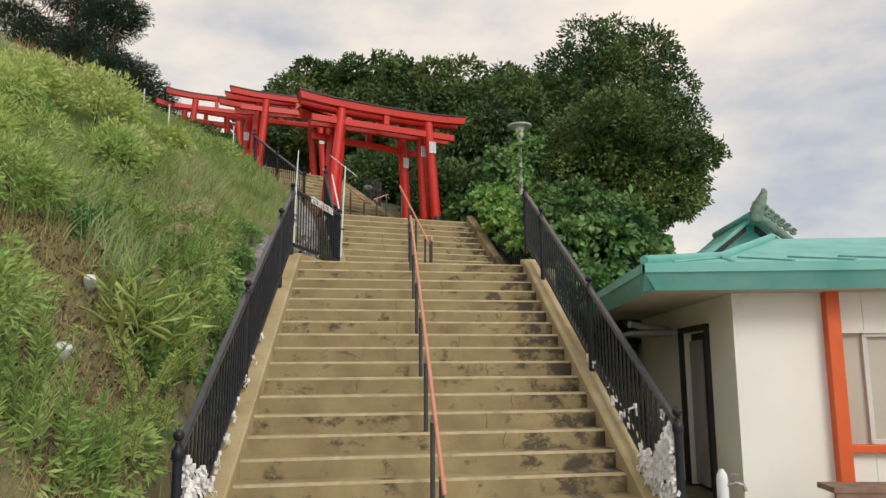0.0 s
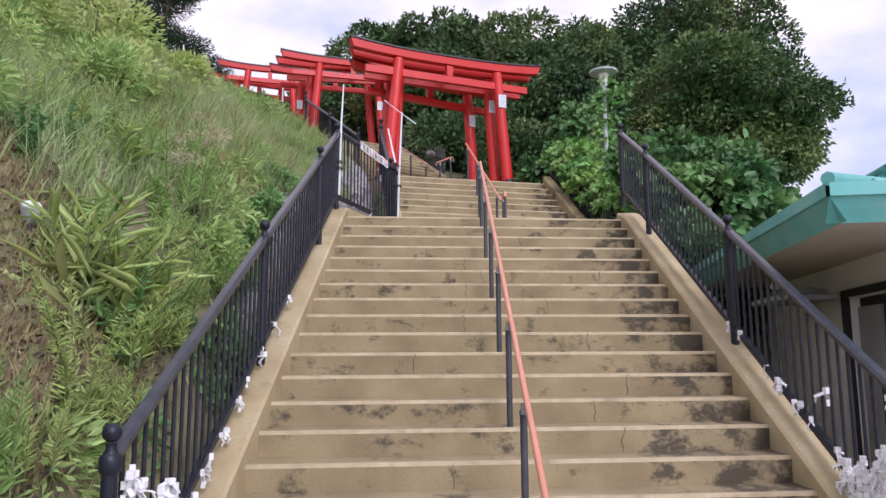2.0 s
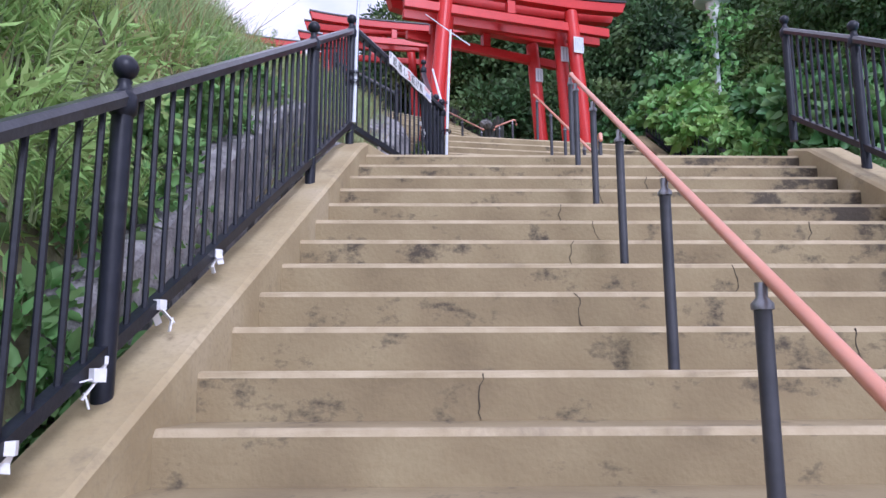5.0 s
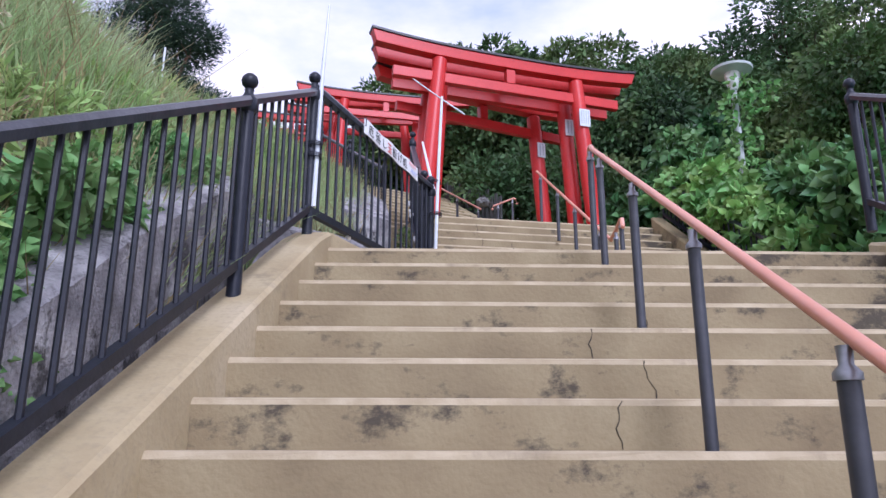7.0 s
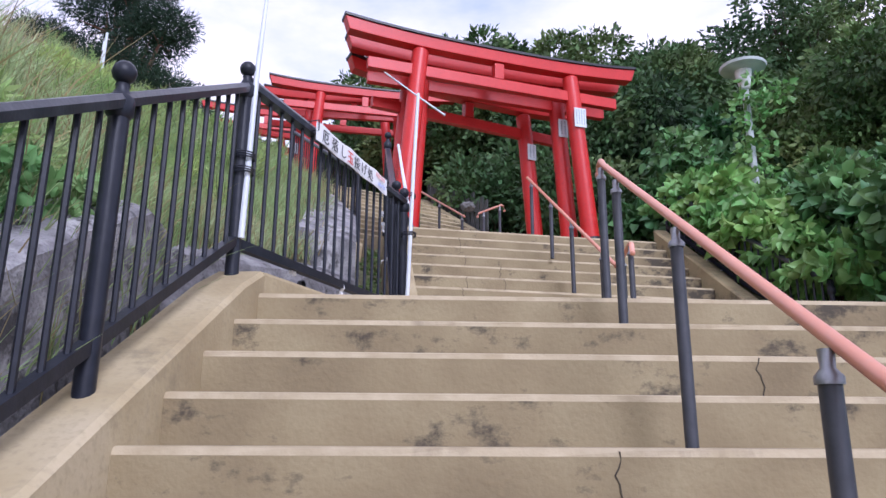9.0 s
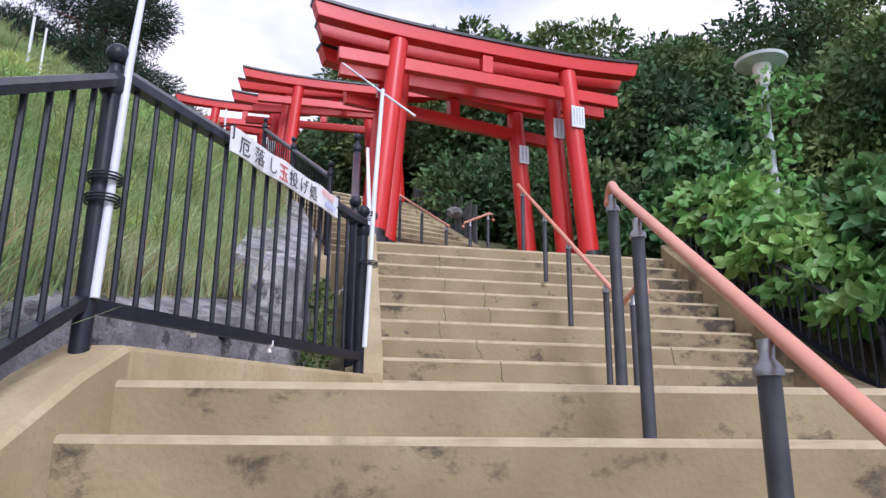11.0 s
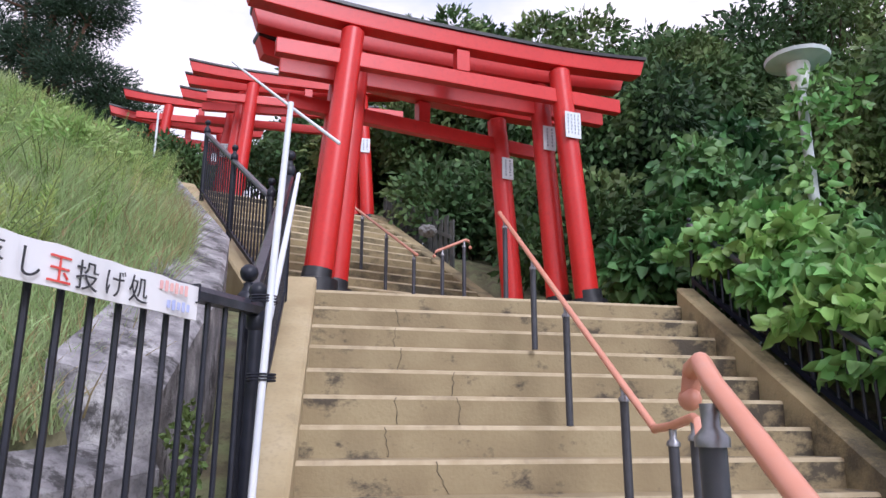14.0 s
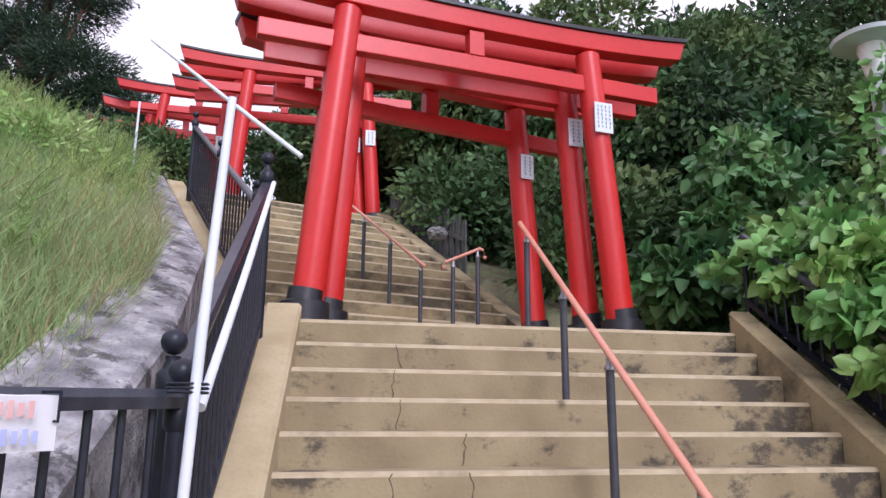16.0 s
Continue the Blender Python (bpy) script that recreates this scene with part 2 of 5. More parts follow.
M_LAMPMETAL = material("pale_grey_lamp_paint", [(0.46, 0.50, 0.50), (0.60, 0.63, 0.62)], rough=0.45, scale=7, bump=0.08)
M_LAMPGLASS = material("milky_lamp_globe", [(0.72, 0.72, 0.70), (0.78, 0.78, 0.76)], rough=0.3, scale=4, bump=0.0)
M_STONE = material("grey_rough_stone", [(0.10, 0.10, 0.095), (0.20, 0.195, 0.185)], rough=0.95, scale=3, bump=0.7)
M_WOODSLAT = material("grey_weathered_board", [(0.05, 0.055, 0.05), (0.11, 0.11, 0.10)], rough=0.9, scale=5, bump=0.4)
M_BOUNCE_PAVE = material("pale_worn_bounce_paving", [(0.38, 0.37, 0.35), (0.48, 0.47, 0.445)], rough=0.95, scale=2, bump=0.4, stains=(0.2, 0.19, 0.18), stain_scale=(0.8, 0.8, 0.8))


# ---- mesh helpers ----
class Shape:
    """Verts and faces gathered for one mesh."""

    def __init__(self):
        self.v, self.f, self.k = [], [], []

    def add(self, verts, faces, slot=0):
        o = len(self.v)
        self.v += [tuple(p) for p in verts]
        self.f += [tuple(i + o for i in f) for f in faces]
        self.k += [slot] * len(faces)

    def box(self, c, s, rz=0.0, m=None, slot=0):
        mat = m if m is not None else Matrix.Translation(c) @ Matrix.Rotation(rz, 4, "Z")
        v = [mat @ Vector((sx * s[0] / 2, sy * s[1] / 2, sz * s[2] / 2)) for sz in (-1, 1) for sy in (-1, 1) for sx in (-1, 1)]
        self.add(v, [(0, 2, 3, 1), (4, 5, 7, 6), (0, 1, 5, 4), (2, 6, 7, 3), (0, 4, 6, 2), (1, 3, 7, 5)], slot)

    def tube(self, pts, radii, n=10, slot=0, cap=True):
        pts = [Vector(p) for p in pts]
        if not isinstance(radii, (list, tuple)):
            radii = [radii] * len(pts)
        verts, faces = [], []
        side = None
        for i, p in enumerate(pts):
            a = pts[max(i - 1, 0)]
            b = pts[min(i + 1, len(pts) - 1)]
            d = (b - a).normalized()
            if side is None:
                side = d.cross(Vector((0, 0, 1)) if abs(d.z) < 0.9 else Vector((1, 0, 0))).normalized()
            side = (side - d * side.dot(d)).normalized()
            up = side.cross(d)
            for j in range(n):
                t = 2 * math.pi * j / n
                verts.append(p + (side * math.cos(t) + up * math.sin(t)) * radii[i])
        for i in range(len(pts) - 1):
            for j in range(n):
                faces.append((i * n + j, i * n + (j + 1) % n, (i + 1) * n + (j + 1) % n, (i + 1) * n + j))
        if cap:
            faces.append(tuple(range(n))[::-1])
            faces.append(tuple(range((len(pts) - 1) * n, len(pts) * n)))
        self.add(verts, faces, slot)

    def sweep(self, pts, profile, slot=0):
        """A profile (across, up) carried along pts, kept upright."""
        pts = [Vector(p) for p in pts]
        n, verts, faces = len(profile), [], []
        for i, p in enumerate(pts):
            d = pts[min(i + 1, len(pts) - 1)] - pts[max(i - 1, 0)]
            side = Vector((d.y, -d.x, 0)).normalized()
            verts += [p + side * a + Vector((0, 0, u)) for a, u in profile]
        for i in range(len(pts) - 1):
            for j in range(n):
                faces.append((i * n + j, i * n + (j + 1) % n, (i + 1) * n + (j + 1) % n, (i + 1) * n + j))
        faces += [tuple(range(n))[::-1], tuple(range((len(pts) - 1) * n, len(pts) * n))]
        self.add(verts, faces, slot)

    def ball(self, c, r, n=10, sz=1.0, slot=0):
        rings = max(4, n // 2)
        verts = [Vector(c) + Vector((r * math.sin(math.pi * i / rings) * math.cos(2 * math.pi * j / n), r * math.sin(math.pi * i / rings) * math.sin(2 * math.pi * j / n),
                                     r * sz * math.cos(math.pi * i / rings))) for i in range(1, rings) for j in range(n)]
        top, bot = len(verts), len(verts) + 1
        verts += [Vector(c) + Vector((0, 0, r * sz)), Vector(c) - Vector((0, 0, r * sz))]
        faces = [(i * n + j, (i + 1) * n + j, (i + 1) * n + (j + 1) % n, i * n + (j + 1) % n) for i in range(rings - 2) for j in range(n)]
        faces += [(top, j, (j + 1) % n) for j in range(n)] + [(bot, (rings - 2) * n + (j + 1) % n, (rings - 2) * n + j) for j in range(n)]
        self.add(verts, faces, slot)

    def prism(self, poly, z0, z1, slot=0):
        n = len(poly)
        z0s = z0 if isinstance(z0, (list, tuple)) else [z0] * n
        z1s = z1 if isinstance(z1, (list, tuple)) else [z1] * n
        v = [(*p[:2], a) for p, a in zip(poly, z0s)] + [(*p[:2], a) for p, a in zip(poly, z1s)]
        self.add(v, [tuple(range(n))[::-1], tuple(range(n, 2 * n))] + [(i, (i + 1) % n, n + (i + 1) % n, n + i) for i in range(n)], slot)

    def mesh(self, name, mats, smooth=False):
        me = bpy.data.meshes.new(name)
        me.from_pydata(self.v, [], self.f)
        for m in mats if isinstance(mats, (list, tuple)) else [mats]:
            me.materials.append(m)
        if any(self.k):
            me.polygons.foreach_set("material_index", self.k)
        if smooth:
            me.polygons.foreach_set("use_smooth", [len(f) < 5 for f in self.f])
            me.set_sharp_from_angle(angle=radians(45))
        me.update()
        return me


def rounded(me, width=0.01, segments=2):
    """Bevel all the sharp edges of a mesh."""
    bm = bmesh.new()
    bm.from_mesh(me)
    bmesh.ops.remove_doubles(bm, verts=bm.verts, dist=1e-5)
    edges = [e for e in bm.edges if len(e.link_faces) == 2 and e.calc_face_angle(0) > 0.6]
    bmesh.ops.bevel(bm, geom=edges, offset=width, segments=segments, affect="EDGES", profile=0.6)
    bm.to_mesh(me)
    bm.free()
    return me


def part(name, data, parent=None, label="", m=None):
    ob = new(name, data)
    if parent is not None:
        ob.parent = parent
    if m is not None:
        ob.matrix_basis = m
    return tagged(ob, label)


def thing(name, label, category, at=(0, 0, 0), rz=0.0, group="", kind="", data=None):
    ob = new(name, data)
    ob.matrix_basis = Matrix.Translation(at) @ Matrix.Rotation(rz, 4, "Z")
    return tagged(ob, label, category, group, kind)


def noise2(x, y, s, seed=0.0):
    """Smooth value noise on arrays, about -1 to 1."""
    return (np.sin(x * s + 1.7 * np.sin(y * s * 0.7 + seed) + seed) + np.sin(y * s * 1.3 + 1.3 * np.sin(x * s * 0.9 + 2 * seed) + 4.1 * seed)) / 2


def leaf_mesh(name, mat, at, out, length, width, droop=0.25, rng=None, fold=0.25, kind="diamond"):
    """One mesh of separate leaves. at, out: arrays (n, 3) of feet and outward ways; length, width: arrays or numbers."""
    n = len(at)
    length = np.broadcast_to(length, n)[:, None] * rng.uniform(0.65, 1.25, (n, 1))
    width = np.broadcast_to(width, n)[:, None] * rng.uniform(0.75, 1.2, (n, 1))
    d = out + rng.normal(0, 0.55, (n, 3))
    d[:, 2] -= droop
    d /= np.linalg.norm(d, axis=1, keepdims=True) + 1e-9
    r = rng.normal(0, 1, (n, 3))
    r[:, 2] *= 0.45
    s = np.cross(d, r)
    s /= np.linalg.norm(s, axis=1, keepdims=True) + 1e-9
    u = np.cross(s, d)
    if kind == "diamond":
        v = np.stack([at, at + d * length * 0.45 + s * width / 2 + u * width * fold, at + d * length, at + d * length * 0.45 - s * width / 2 + u * width * fold], 1)
        quads = np.arange(n * 4).reshape(n, 4)
        k = 4
    else:
        v = np.stack([at, at + d * length * 0.28 + s * width / 2 + u * width * fold, at + d * length * 0.7 + s * width * 0.36 + u * width * fold * 0.5, at + d * length - u * length * 0.12,
                      at + d * length * 0.7 - s * width * 0.36 + u * width * fold * 0.5, at + d * length * 0.28 - s * width / 2 + u * width * fold], 1)
        base = np.arange(n)[:, None] * 6
        quads = np.concatenate([base + np.array([[0, 1, 2, 3]]), base + np.array([[0, 3, 4, 5]])], 1).reshape(-1, 4)
        k = 6
    return quad_mesh(name, mat, v.reshape(-1, 3), quads)


def quad_mesh(name, mat, v, quads):
    me = bpy.data.meshes.new(name)
    me.vertices.add(len(v))
    me.vertices.foreach_set("co", np.ascontiguousarray(v, dtype=np.float32).ravel())
    me.loops.add(quads.size)
    me.loops.foreach_set("vertex_index", np.ascontiguousarray(quads, dtype=np.int32).ravel())
    me.polygons.add(len(quads))
    me.polygons.foreach_set("loop_start", np.arange(0, quads.size, quads.shape[1], dtype=np.int32))
    me.materials.append(mat)
    me.update(calc_edges=True)
    me.validate()
    return me


def shell(blobs, count, rng, inner=0.55, top_bias=0.15):
    """Leaf places in the outer part of a set of ellipsoids (x, y, z, rx, ry, rz), with the way outward."""
    b = np.array(blobs, float)
    share = (b[:, 3] * b[:, 4] + b[:, 4] * b[:, 5] + b[:, 3] * b[:, 5])
    pick = rng.choice(len(b), count, p=share / share.sum())
    d = rng.normal(0, 1, (count, 3))
    d[:, 2] += top_bias
    d /= np.linalg.norm(d, axis=1, keepdims=True)
    lump = 1 + 0.16 * np.sin(d[:, 0] * 7 + pick) * np.sin(d[:, 1] * 6 + 2 * pick) + 0.1 * np.sin(d[:, 2] * 9 + pick)
    r = (inner + (1 - inner) * rng.random(count) ** 0.6) * lump
    p = b[pick, :3] + d * b[pick, 3:6] * r[:, None]
    keep = np.ones(count, bool)
    for i in range(len(b)):
        q = (p - b[i, :3]) / b[i, 3:6]
        keep &= ~(((q ** 2).sum(1) < (inner * 0.8) ** 2) & (pick != i))
    return p[keep], d[keep]


# ---- lie of the land ----
LEFT_EDGE = [(-2.0, -30, 0.1), (-2.0, 2.0, 0.15), (-1.98, 7.7, 2.95), (-2.32, 8.3, 3.47), (-1.78, 10.15, 3.88), (-2.24, 12.2, 5.0), (-2.80, 13.7, 5.7), (-4.9, 17.6, 7.6), (-8.9, 22.2, 8.9), (-14, 27, 10.2), (-20, 33, 11)]
RIGHT_EDGE = [(2.35, -30, 0.0), (2.35, 8.3, 0.0), (2.4, 9.4, 2.4), (2.15, 11.5, 3.6), (1.9, 13.6, 4.8), (0.9, 16.4, 5.3), (-1.2, 19.6, 7.1), (-4.6, 23.8, 8.6), (-9, 28.5, 9.8), (-15, 35, 10.8)]


def edge_of(poly, x, y):
    """Signed distance to the left of a polyline, and its level at the nearest place, on arrays."""
    best, sd, lev = np.full(x.shape, 1e9), np.zeros(x.shape), np.zeros(x.shape)
    for (ax, ay, az), (bx, by, bz) in zip(poly, poly[1:]):
        dx, dy = bx - ax, by - ay
        t = np.clip(((x - ax) * dx + (y - ay) * dy) / (dx * dx + dy * dy), 0, 1)
        px, py = ax + t * dx, ay + t * dy
        dist = np.hypot(x - px, y - py)
        side = np.sign(dx * (y - ay) - dy * (x - ax))
        near = dist < best - 1e-9
        best = np.where(near, dist, best)
        sd = np.where(near, side * dist, sd)
        lev = np.where(near, az + t * (bz - az), lev)
    return sd, lev


def land(x, y):
    """Height of the ground."""
    x, y = np.asarray(x, float), np.asarray(y, float)
    ul, zl = edge_of(LEFT_EDGE, x, y)
    ur, zr = edge_of(RIGHT_EDGE, x, y)
    easy = np.interp(y, [-20, 1, 3, 8, 10.5, 14, 17], [0.1, 0.2, 0.9, 3.35, 4.25, 5.8, 7.2])
    blend = np.clip(ul / 1.3, 0, 1) * np.clip((15.5 - y) / 2.5, 0, 1)
    zl = zl * (1 - blend) + easy * blend
    far = np.clip((np.hypot(x, y - 10) - 45) / 60, 0, 1)
    steep = 0.46 - 0.09 * np.clip((y - 9) / 6, 0, 1)
    foot = 1.05 * (1 - np.exp(-np.maximum(ul, 0) / 0.6)) * np.clip((9.3 - y) / 2.5, 0, 1) * np.clip((y + 6) / 5, 0, 1)
    left = zl + foot + 6.5 * np.tanh(np.maximum(ul, 0) * steep / 6.5) + 0.14 * noise2(x, y, 1.3) * np.clip(ul, 0, 1)
    wood = np.clip((y - 8.3) / 6.0, 0, 1)
    right = zr * np.clip(1.25 + ur / 9.0, 0, 1) - 0.02 * wood
    under = np.where(y < 8.3, np.clip((y - 2.6) * 0.556, 0, 3) - 0.45, np.minimum(zl - 0.9, zr + 3))
    under = np.where(y < 3.0, -0.02, under)
    h = np.where(ul > 0, left, np.where(ur < 0, right, under))
    return h * (1 - far) - 0.02


def build_ground():
    fine = np.concatenate([np.arange(-26, -18, 0.6), np.arange(-18, 4, 0.26), np.arange(4, 26, 0.9)])
    xs = np.concatenate([[-3000, -900, -300, -140, -80, -50, -36], fine, [30, 40, 60, 100, 200, 500, 1200, 3000]])
    ys = np.concatenate([[-3000, -900, -300, -100, -50, -25, -12], np.arange(-8, 24, 0.3), np.arange(24, 50, 1.5), [55, 70, 100, 180, 400, 1000, 3000]])
    gx, gy = np.meshgrid(xs, ys)
    v = np.stack([gx, gy, land(gx, gy)], -1).reshape(-1, 3)
    w = len(xs)
    i = (np.arange(len(ys) - 1)[:, None] * w + np.arange(w - 1)[None, :]).ravel()
    me = quad_mesh("ground", M_EARTH, v, np.stack([i, i + 1, i + 1 + w, i + w], 1))
    me.polygons.foreach_set("use_smooth", [True] * len(me.polygons))
    thing("ground", "earth of the hillside, sloping up beside the stairs", "ground", kind="structure", data=me)


build_ground()
# Unseen slab, added and kept pale to bounce light onto the office wall.
bounce_paving = Shape()
bounce_paving.prism([(-1.95, -14), (16, -14), (16, 3.4), (2.3, 3.4), (2.3, 3.02), (-1.9, 2.64)], -0.2, 0.0)
thing("bounce_paving", "unseen pale paving added at the stair foot to bounce light", "pavement", kind="structure", data=bounce_paving.mesh("bounce_paving", M_BOUNCE_PAVE))

# ---- the three flights ----
RISE, GO1, Y0, ZL = 0.175, 0.315, 7.946, 3.15
XL, XR = -1.60, 1.95
SKEW = 0.34          # the nosings run back towards the right kerb


def stair_block(left, right, deep_left, deep_right, z, rise, mats, nose=0.016):
    """One step: front edge from left to right, its back edge deep behind, top at z; the worn edge is rounded."""
    s = Shape()
    l, r, bl, br = [Vector((*p, 0)) for p in (left, right, deep_left, deep_right)]
    fwd = (bl - l).normalized()
    n = 14
    rows = []
    for i in range(n + 1):
        t = i / n
        p, q = l.lerp(r, t), bl.lerp(br, t)
        wob = 0.004 * math.sin(t * 23 + z * 31) + 0.003 * math.sin(t * 61 + z * 17)
        rows.append([p + Vector((0, 0, z - rise)), p + Vector((0, 0, z - nose * 1.6)) - fwd * 0.004, p + fwd * (nose * 0.35 + wob) + Vector((0, 0, z - nose * 0.3 + wob * 0.5)),
                     p + fwd * nose * 1.7 + Vector((0, 0, z)), q + Vector((0, 0, z)), q + Vector((0, 0, z - rise))])
    k = 6
    s.v = [tuple(p) for row in rows for p in row]
    for i in range(n):
        for j in range(k):
            a, b = i * k + j, i * k + (j + 1) % k
            s.f.append((a, b, b + k, a + k))
            s.k.append(1 if j in (1, 2) else 0)
    s.f += [tuple(range(k))[::-1], tuple(range(n * k, n * k + k))]
    s.k += [0, 0]
    return s.mesh("step", mats)


def stringer(pts, width, label, drop, mat=M_STRING):
    """A sloping concrete kerb beside a flight: pts are (x, y, top)."""
    s = Shape()
    prof = [(-width / 2, -drop), (width / 2, -drop), (width / 2, -0.02), (width / 2 - 0.02, 0), (-width / 2 + 0.02, 0), (-width / 2, -0.02)]
    s.sweep(pts, prof)
    return s.mesh("stringer", mat)


flight_1 = thing("stair_1", "wide straight tan concrete stair with dark stains", "stairs", kind="structure")
flight_2 = thing("stair_2", "short tan concrete stair below the first gate", "stairs", kind="structure")
flight_3 = thing("stair_3", "upper concrete stair turning under the gates", "stairs", kind="structure")


def nose_z(y):
    return ZL - (Y0 - y) * RISE / GO1


part("stringer", stringer([(XL - 0.125, 2.05, 0.05), (XL - 0.125, 2.3, nose_z(2.3) + 0.11), (XL - 0.125, 7.75, nose_z(7.75) + 0.11), (XL - 0.125, 8.02, 3.27)], 0.25, "", 1.2), flight_1)
part("stringer", stringer([(XR + 0.14, 2.3, 0.03), (XR + 0.14, 2.62, nose_z(2.62) - 0.10), (XR + 0.14, 8.12, nose_z(8.12) - 0.09), (XR + 0.14, 8.5, 3.27)], 0.28, "", 2.6), flight_1)

# landing between the first and second flight
U1 = Vector((-1.02, 10.289))
UL = Vector((-0.0453, 0.270))
UR = Vector((0.9685, 0.249))
W2 = 3.2
land_1 = Shape()
land_1.prism([(XL, Y0 + 0.28), (XR + 0.3, Y0 + SKEW + 0.28), (2.6, 8.8), (2.6, 11.2), tuple(U1 - UL * 0.3 + UR * (W2 + 0.2)), tuple(U1 - UL * 0.3)], 2.5, 3.146)
thing("landing_1", "tan concrete landing between two flights", "landing", kind="structure", data=land_1.mesh("landing", M_STRING))
curb = Shape()
curb.prism([(-1.60, 8.02), (-1.05, 10.25), (-1.29, 10.29), (-1.86, 8.02)], 2.6, [3.27, 3.35, 3.36, 3.25])
thing("curb", "low tan kerb beside the landing", "kerb", kind="structure", data=rounded(curb.mesh("curb", M_STRING), 0.02))

# kerbs of the second flight
lk = [U1 + UL * k for k in (-0.3, 0, 9.3)]
off = -UR * 0.12
part("stringer", stringer([(*(lk[0] + off), 3.36), (*(lk[1] + off), 3.48), (*(lk[2] + off), 5.01)], 0.24, "", 0.9), flight_2)
rk = [U1 + UR * (W2 + 0.09) + UL * k for k in (-2.5, 0, 9.2)]
part("stringer", stringer([(*rk[0], 3.22), (*rk[1], 3.46), (*rk[2], 5.07)], 0.18, "", 0.9, M_MOSS_SHADE), flight_2, "mossy worn kerb")

# landing under the first gate
TOP2 = 4.9
D3 = Vector((-0.545, 0.839))
R3 = Vector((0.839, 0.545))
F3 = Vector((-2.09, 14.21))
e10 = U1 + UL * 9
land_2 = Shape()
land_2.prism([tuple(e10 + UL * 0.9), tuple(e10 + UL * 0.9 + UR * W2), (2.2, 14.4), (1.6, 16.2), tuple(F3 + R3 * 3.3 + D3 * 0.4), tuple(F3 + D3 * 0.2), (-2.0, 13.3)], 4.3, TOP2)
thing("landing_2", "tan concrete landing under the first red gates", "landing", kind="structure", data=land_2.mesh("landing", M_STEP))
GO3 = 0.30
N3 = 14
W3 = 3.0
k0, k1 = F3 - R3 * 0.13, F3 + R3 * (W3 + 0.13)
part("stringer", stringer([(*k0, 5.05), (*(k0 + D3 * GO3 * N3), 5.05 + RISE * N3)], 0.24, "", 1.0), flight_3)
part("stringer", stringer([(*k1, 5.05), (*(k1 + D3 * GO3 * N3), 5.05 + RISE * N3)], 0.24, "", 1.0, M_MOSS_SHADE), flight_3, "mossy worn kerb")
top3 = F3 + D3 * GO3 * N3
path_3 = Shape()
path_3.prism([tuple(top3 + D3 * 0.02), tuple(top3 + R3 * W3 + D3 * 0.02), (-4.4, 23.0), (-9.5, 27.0), (-11, 25.2), (-7.0, 21.6)], 6.4, [7.35, 7.35, 8.5, 9.4, 9.4, 8.5])
thing("upper_path", "concrete path climbing on under the far gates", "path", kind="structure", data=path_3.mesh("upper_path", M_STEP))


# ---- concrete retaining walls ----
def retaining_wall(name, pts, thick, drop, label):
    s = Shape()
    dense = []
    for a, b in zip(pts, pts[1:]):
        for i in range(6):
            dense.append(Vector(a).lerp(Vector(b), i / 6))
    dense.append(Vector(pts[-1]))
    dense = [p + Vector((0, 0, 0.006 * math.sin(i * 2.1))) for i, p in enumerate(dense)]
    s.sweep(dense, [(-thick, -drop), (0, -drop), (0, -0.03), (-0.03, 0), (-thick, 0.10)])
    return thing(name, label, "wall", kind="structure", data=s.mesh(name, M_CONC))


retaining_wall("wall_stair", [(-1.93, 4.6, 1.6), (-1.97, 6.2, 2.72), (-1.99, 7.1, 3.24), (-2.0, 7.6, 3.47), (-2.1, 8.0, 3.50), (-2.25, 8.3, 3.44)], 0.42, 1.3, "rough grey concrete facing behind the stair railing")
retaining_wall("wall_bank", [(-3.6, 7.75, 3.46), (-2.2, 8.45, 3.50), (-1.5, 10.1, 3.70)], 0.24, 1.0, "stained grey concrete retaining wall below the grass bank")
retaining_wall("wall_slope", [(-1.52, 10.1, 4.0), (-1.80, 11.6, 4.7), (-2.4, 13.5, 5.55), (-4.3, 16.9, 7.3), (-5.2, 18.2, 7.7)], 0.46, 1.4, "sloping weathered concrete wall climbing beside the upper stair")


# ---- railings ----
def bar_mesh(length, r=0.011):
    s = Shape()
    s.tube([(0, 0, 0), (0, 0, length)], r, 6, cap=False)
    return s.mesh("bar", M_BLACK, True)


def post_mesh(height, r=0.042, ball=0.05):
    s = Shape()
    s.tube([(0, 0, 0), (0, 0, height - 0.09)], r, 12)
    s.tube([(0, 0, height - 0.17), (0, 0, height - 0.155), (0, 0, height - 0.10), (0, 0, height - 0.085)], [r, r + 0.012, r + 0.012, r], 12)
    s.tube([(0, 0, height - 0.09), (0, 0, height - 0.06), (0, 0, height - 0.045)], [r * 1.02, r * 0.62, r * 0.72], 12)
    s.ball((0, 0, height), ball, 12, 1.0)
    return s.mesh("post", M_BLACK, True)


BAR = bar_mesh(0.87)
BAR_STAIR = bar_mesh(0.815)
POST = post_mesh(1.2, 0.034, 0.042)
POST_STAIR = post_mesh(1.15, 0.034, 0.042)
POST_LAND = post_mesh(1.11, 0.034, 0.042)
POST_LOW = post_mesh(0.72, 0.022, 0.022)
BAR_LOW = bar_mesh(0.52)


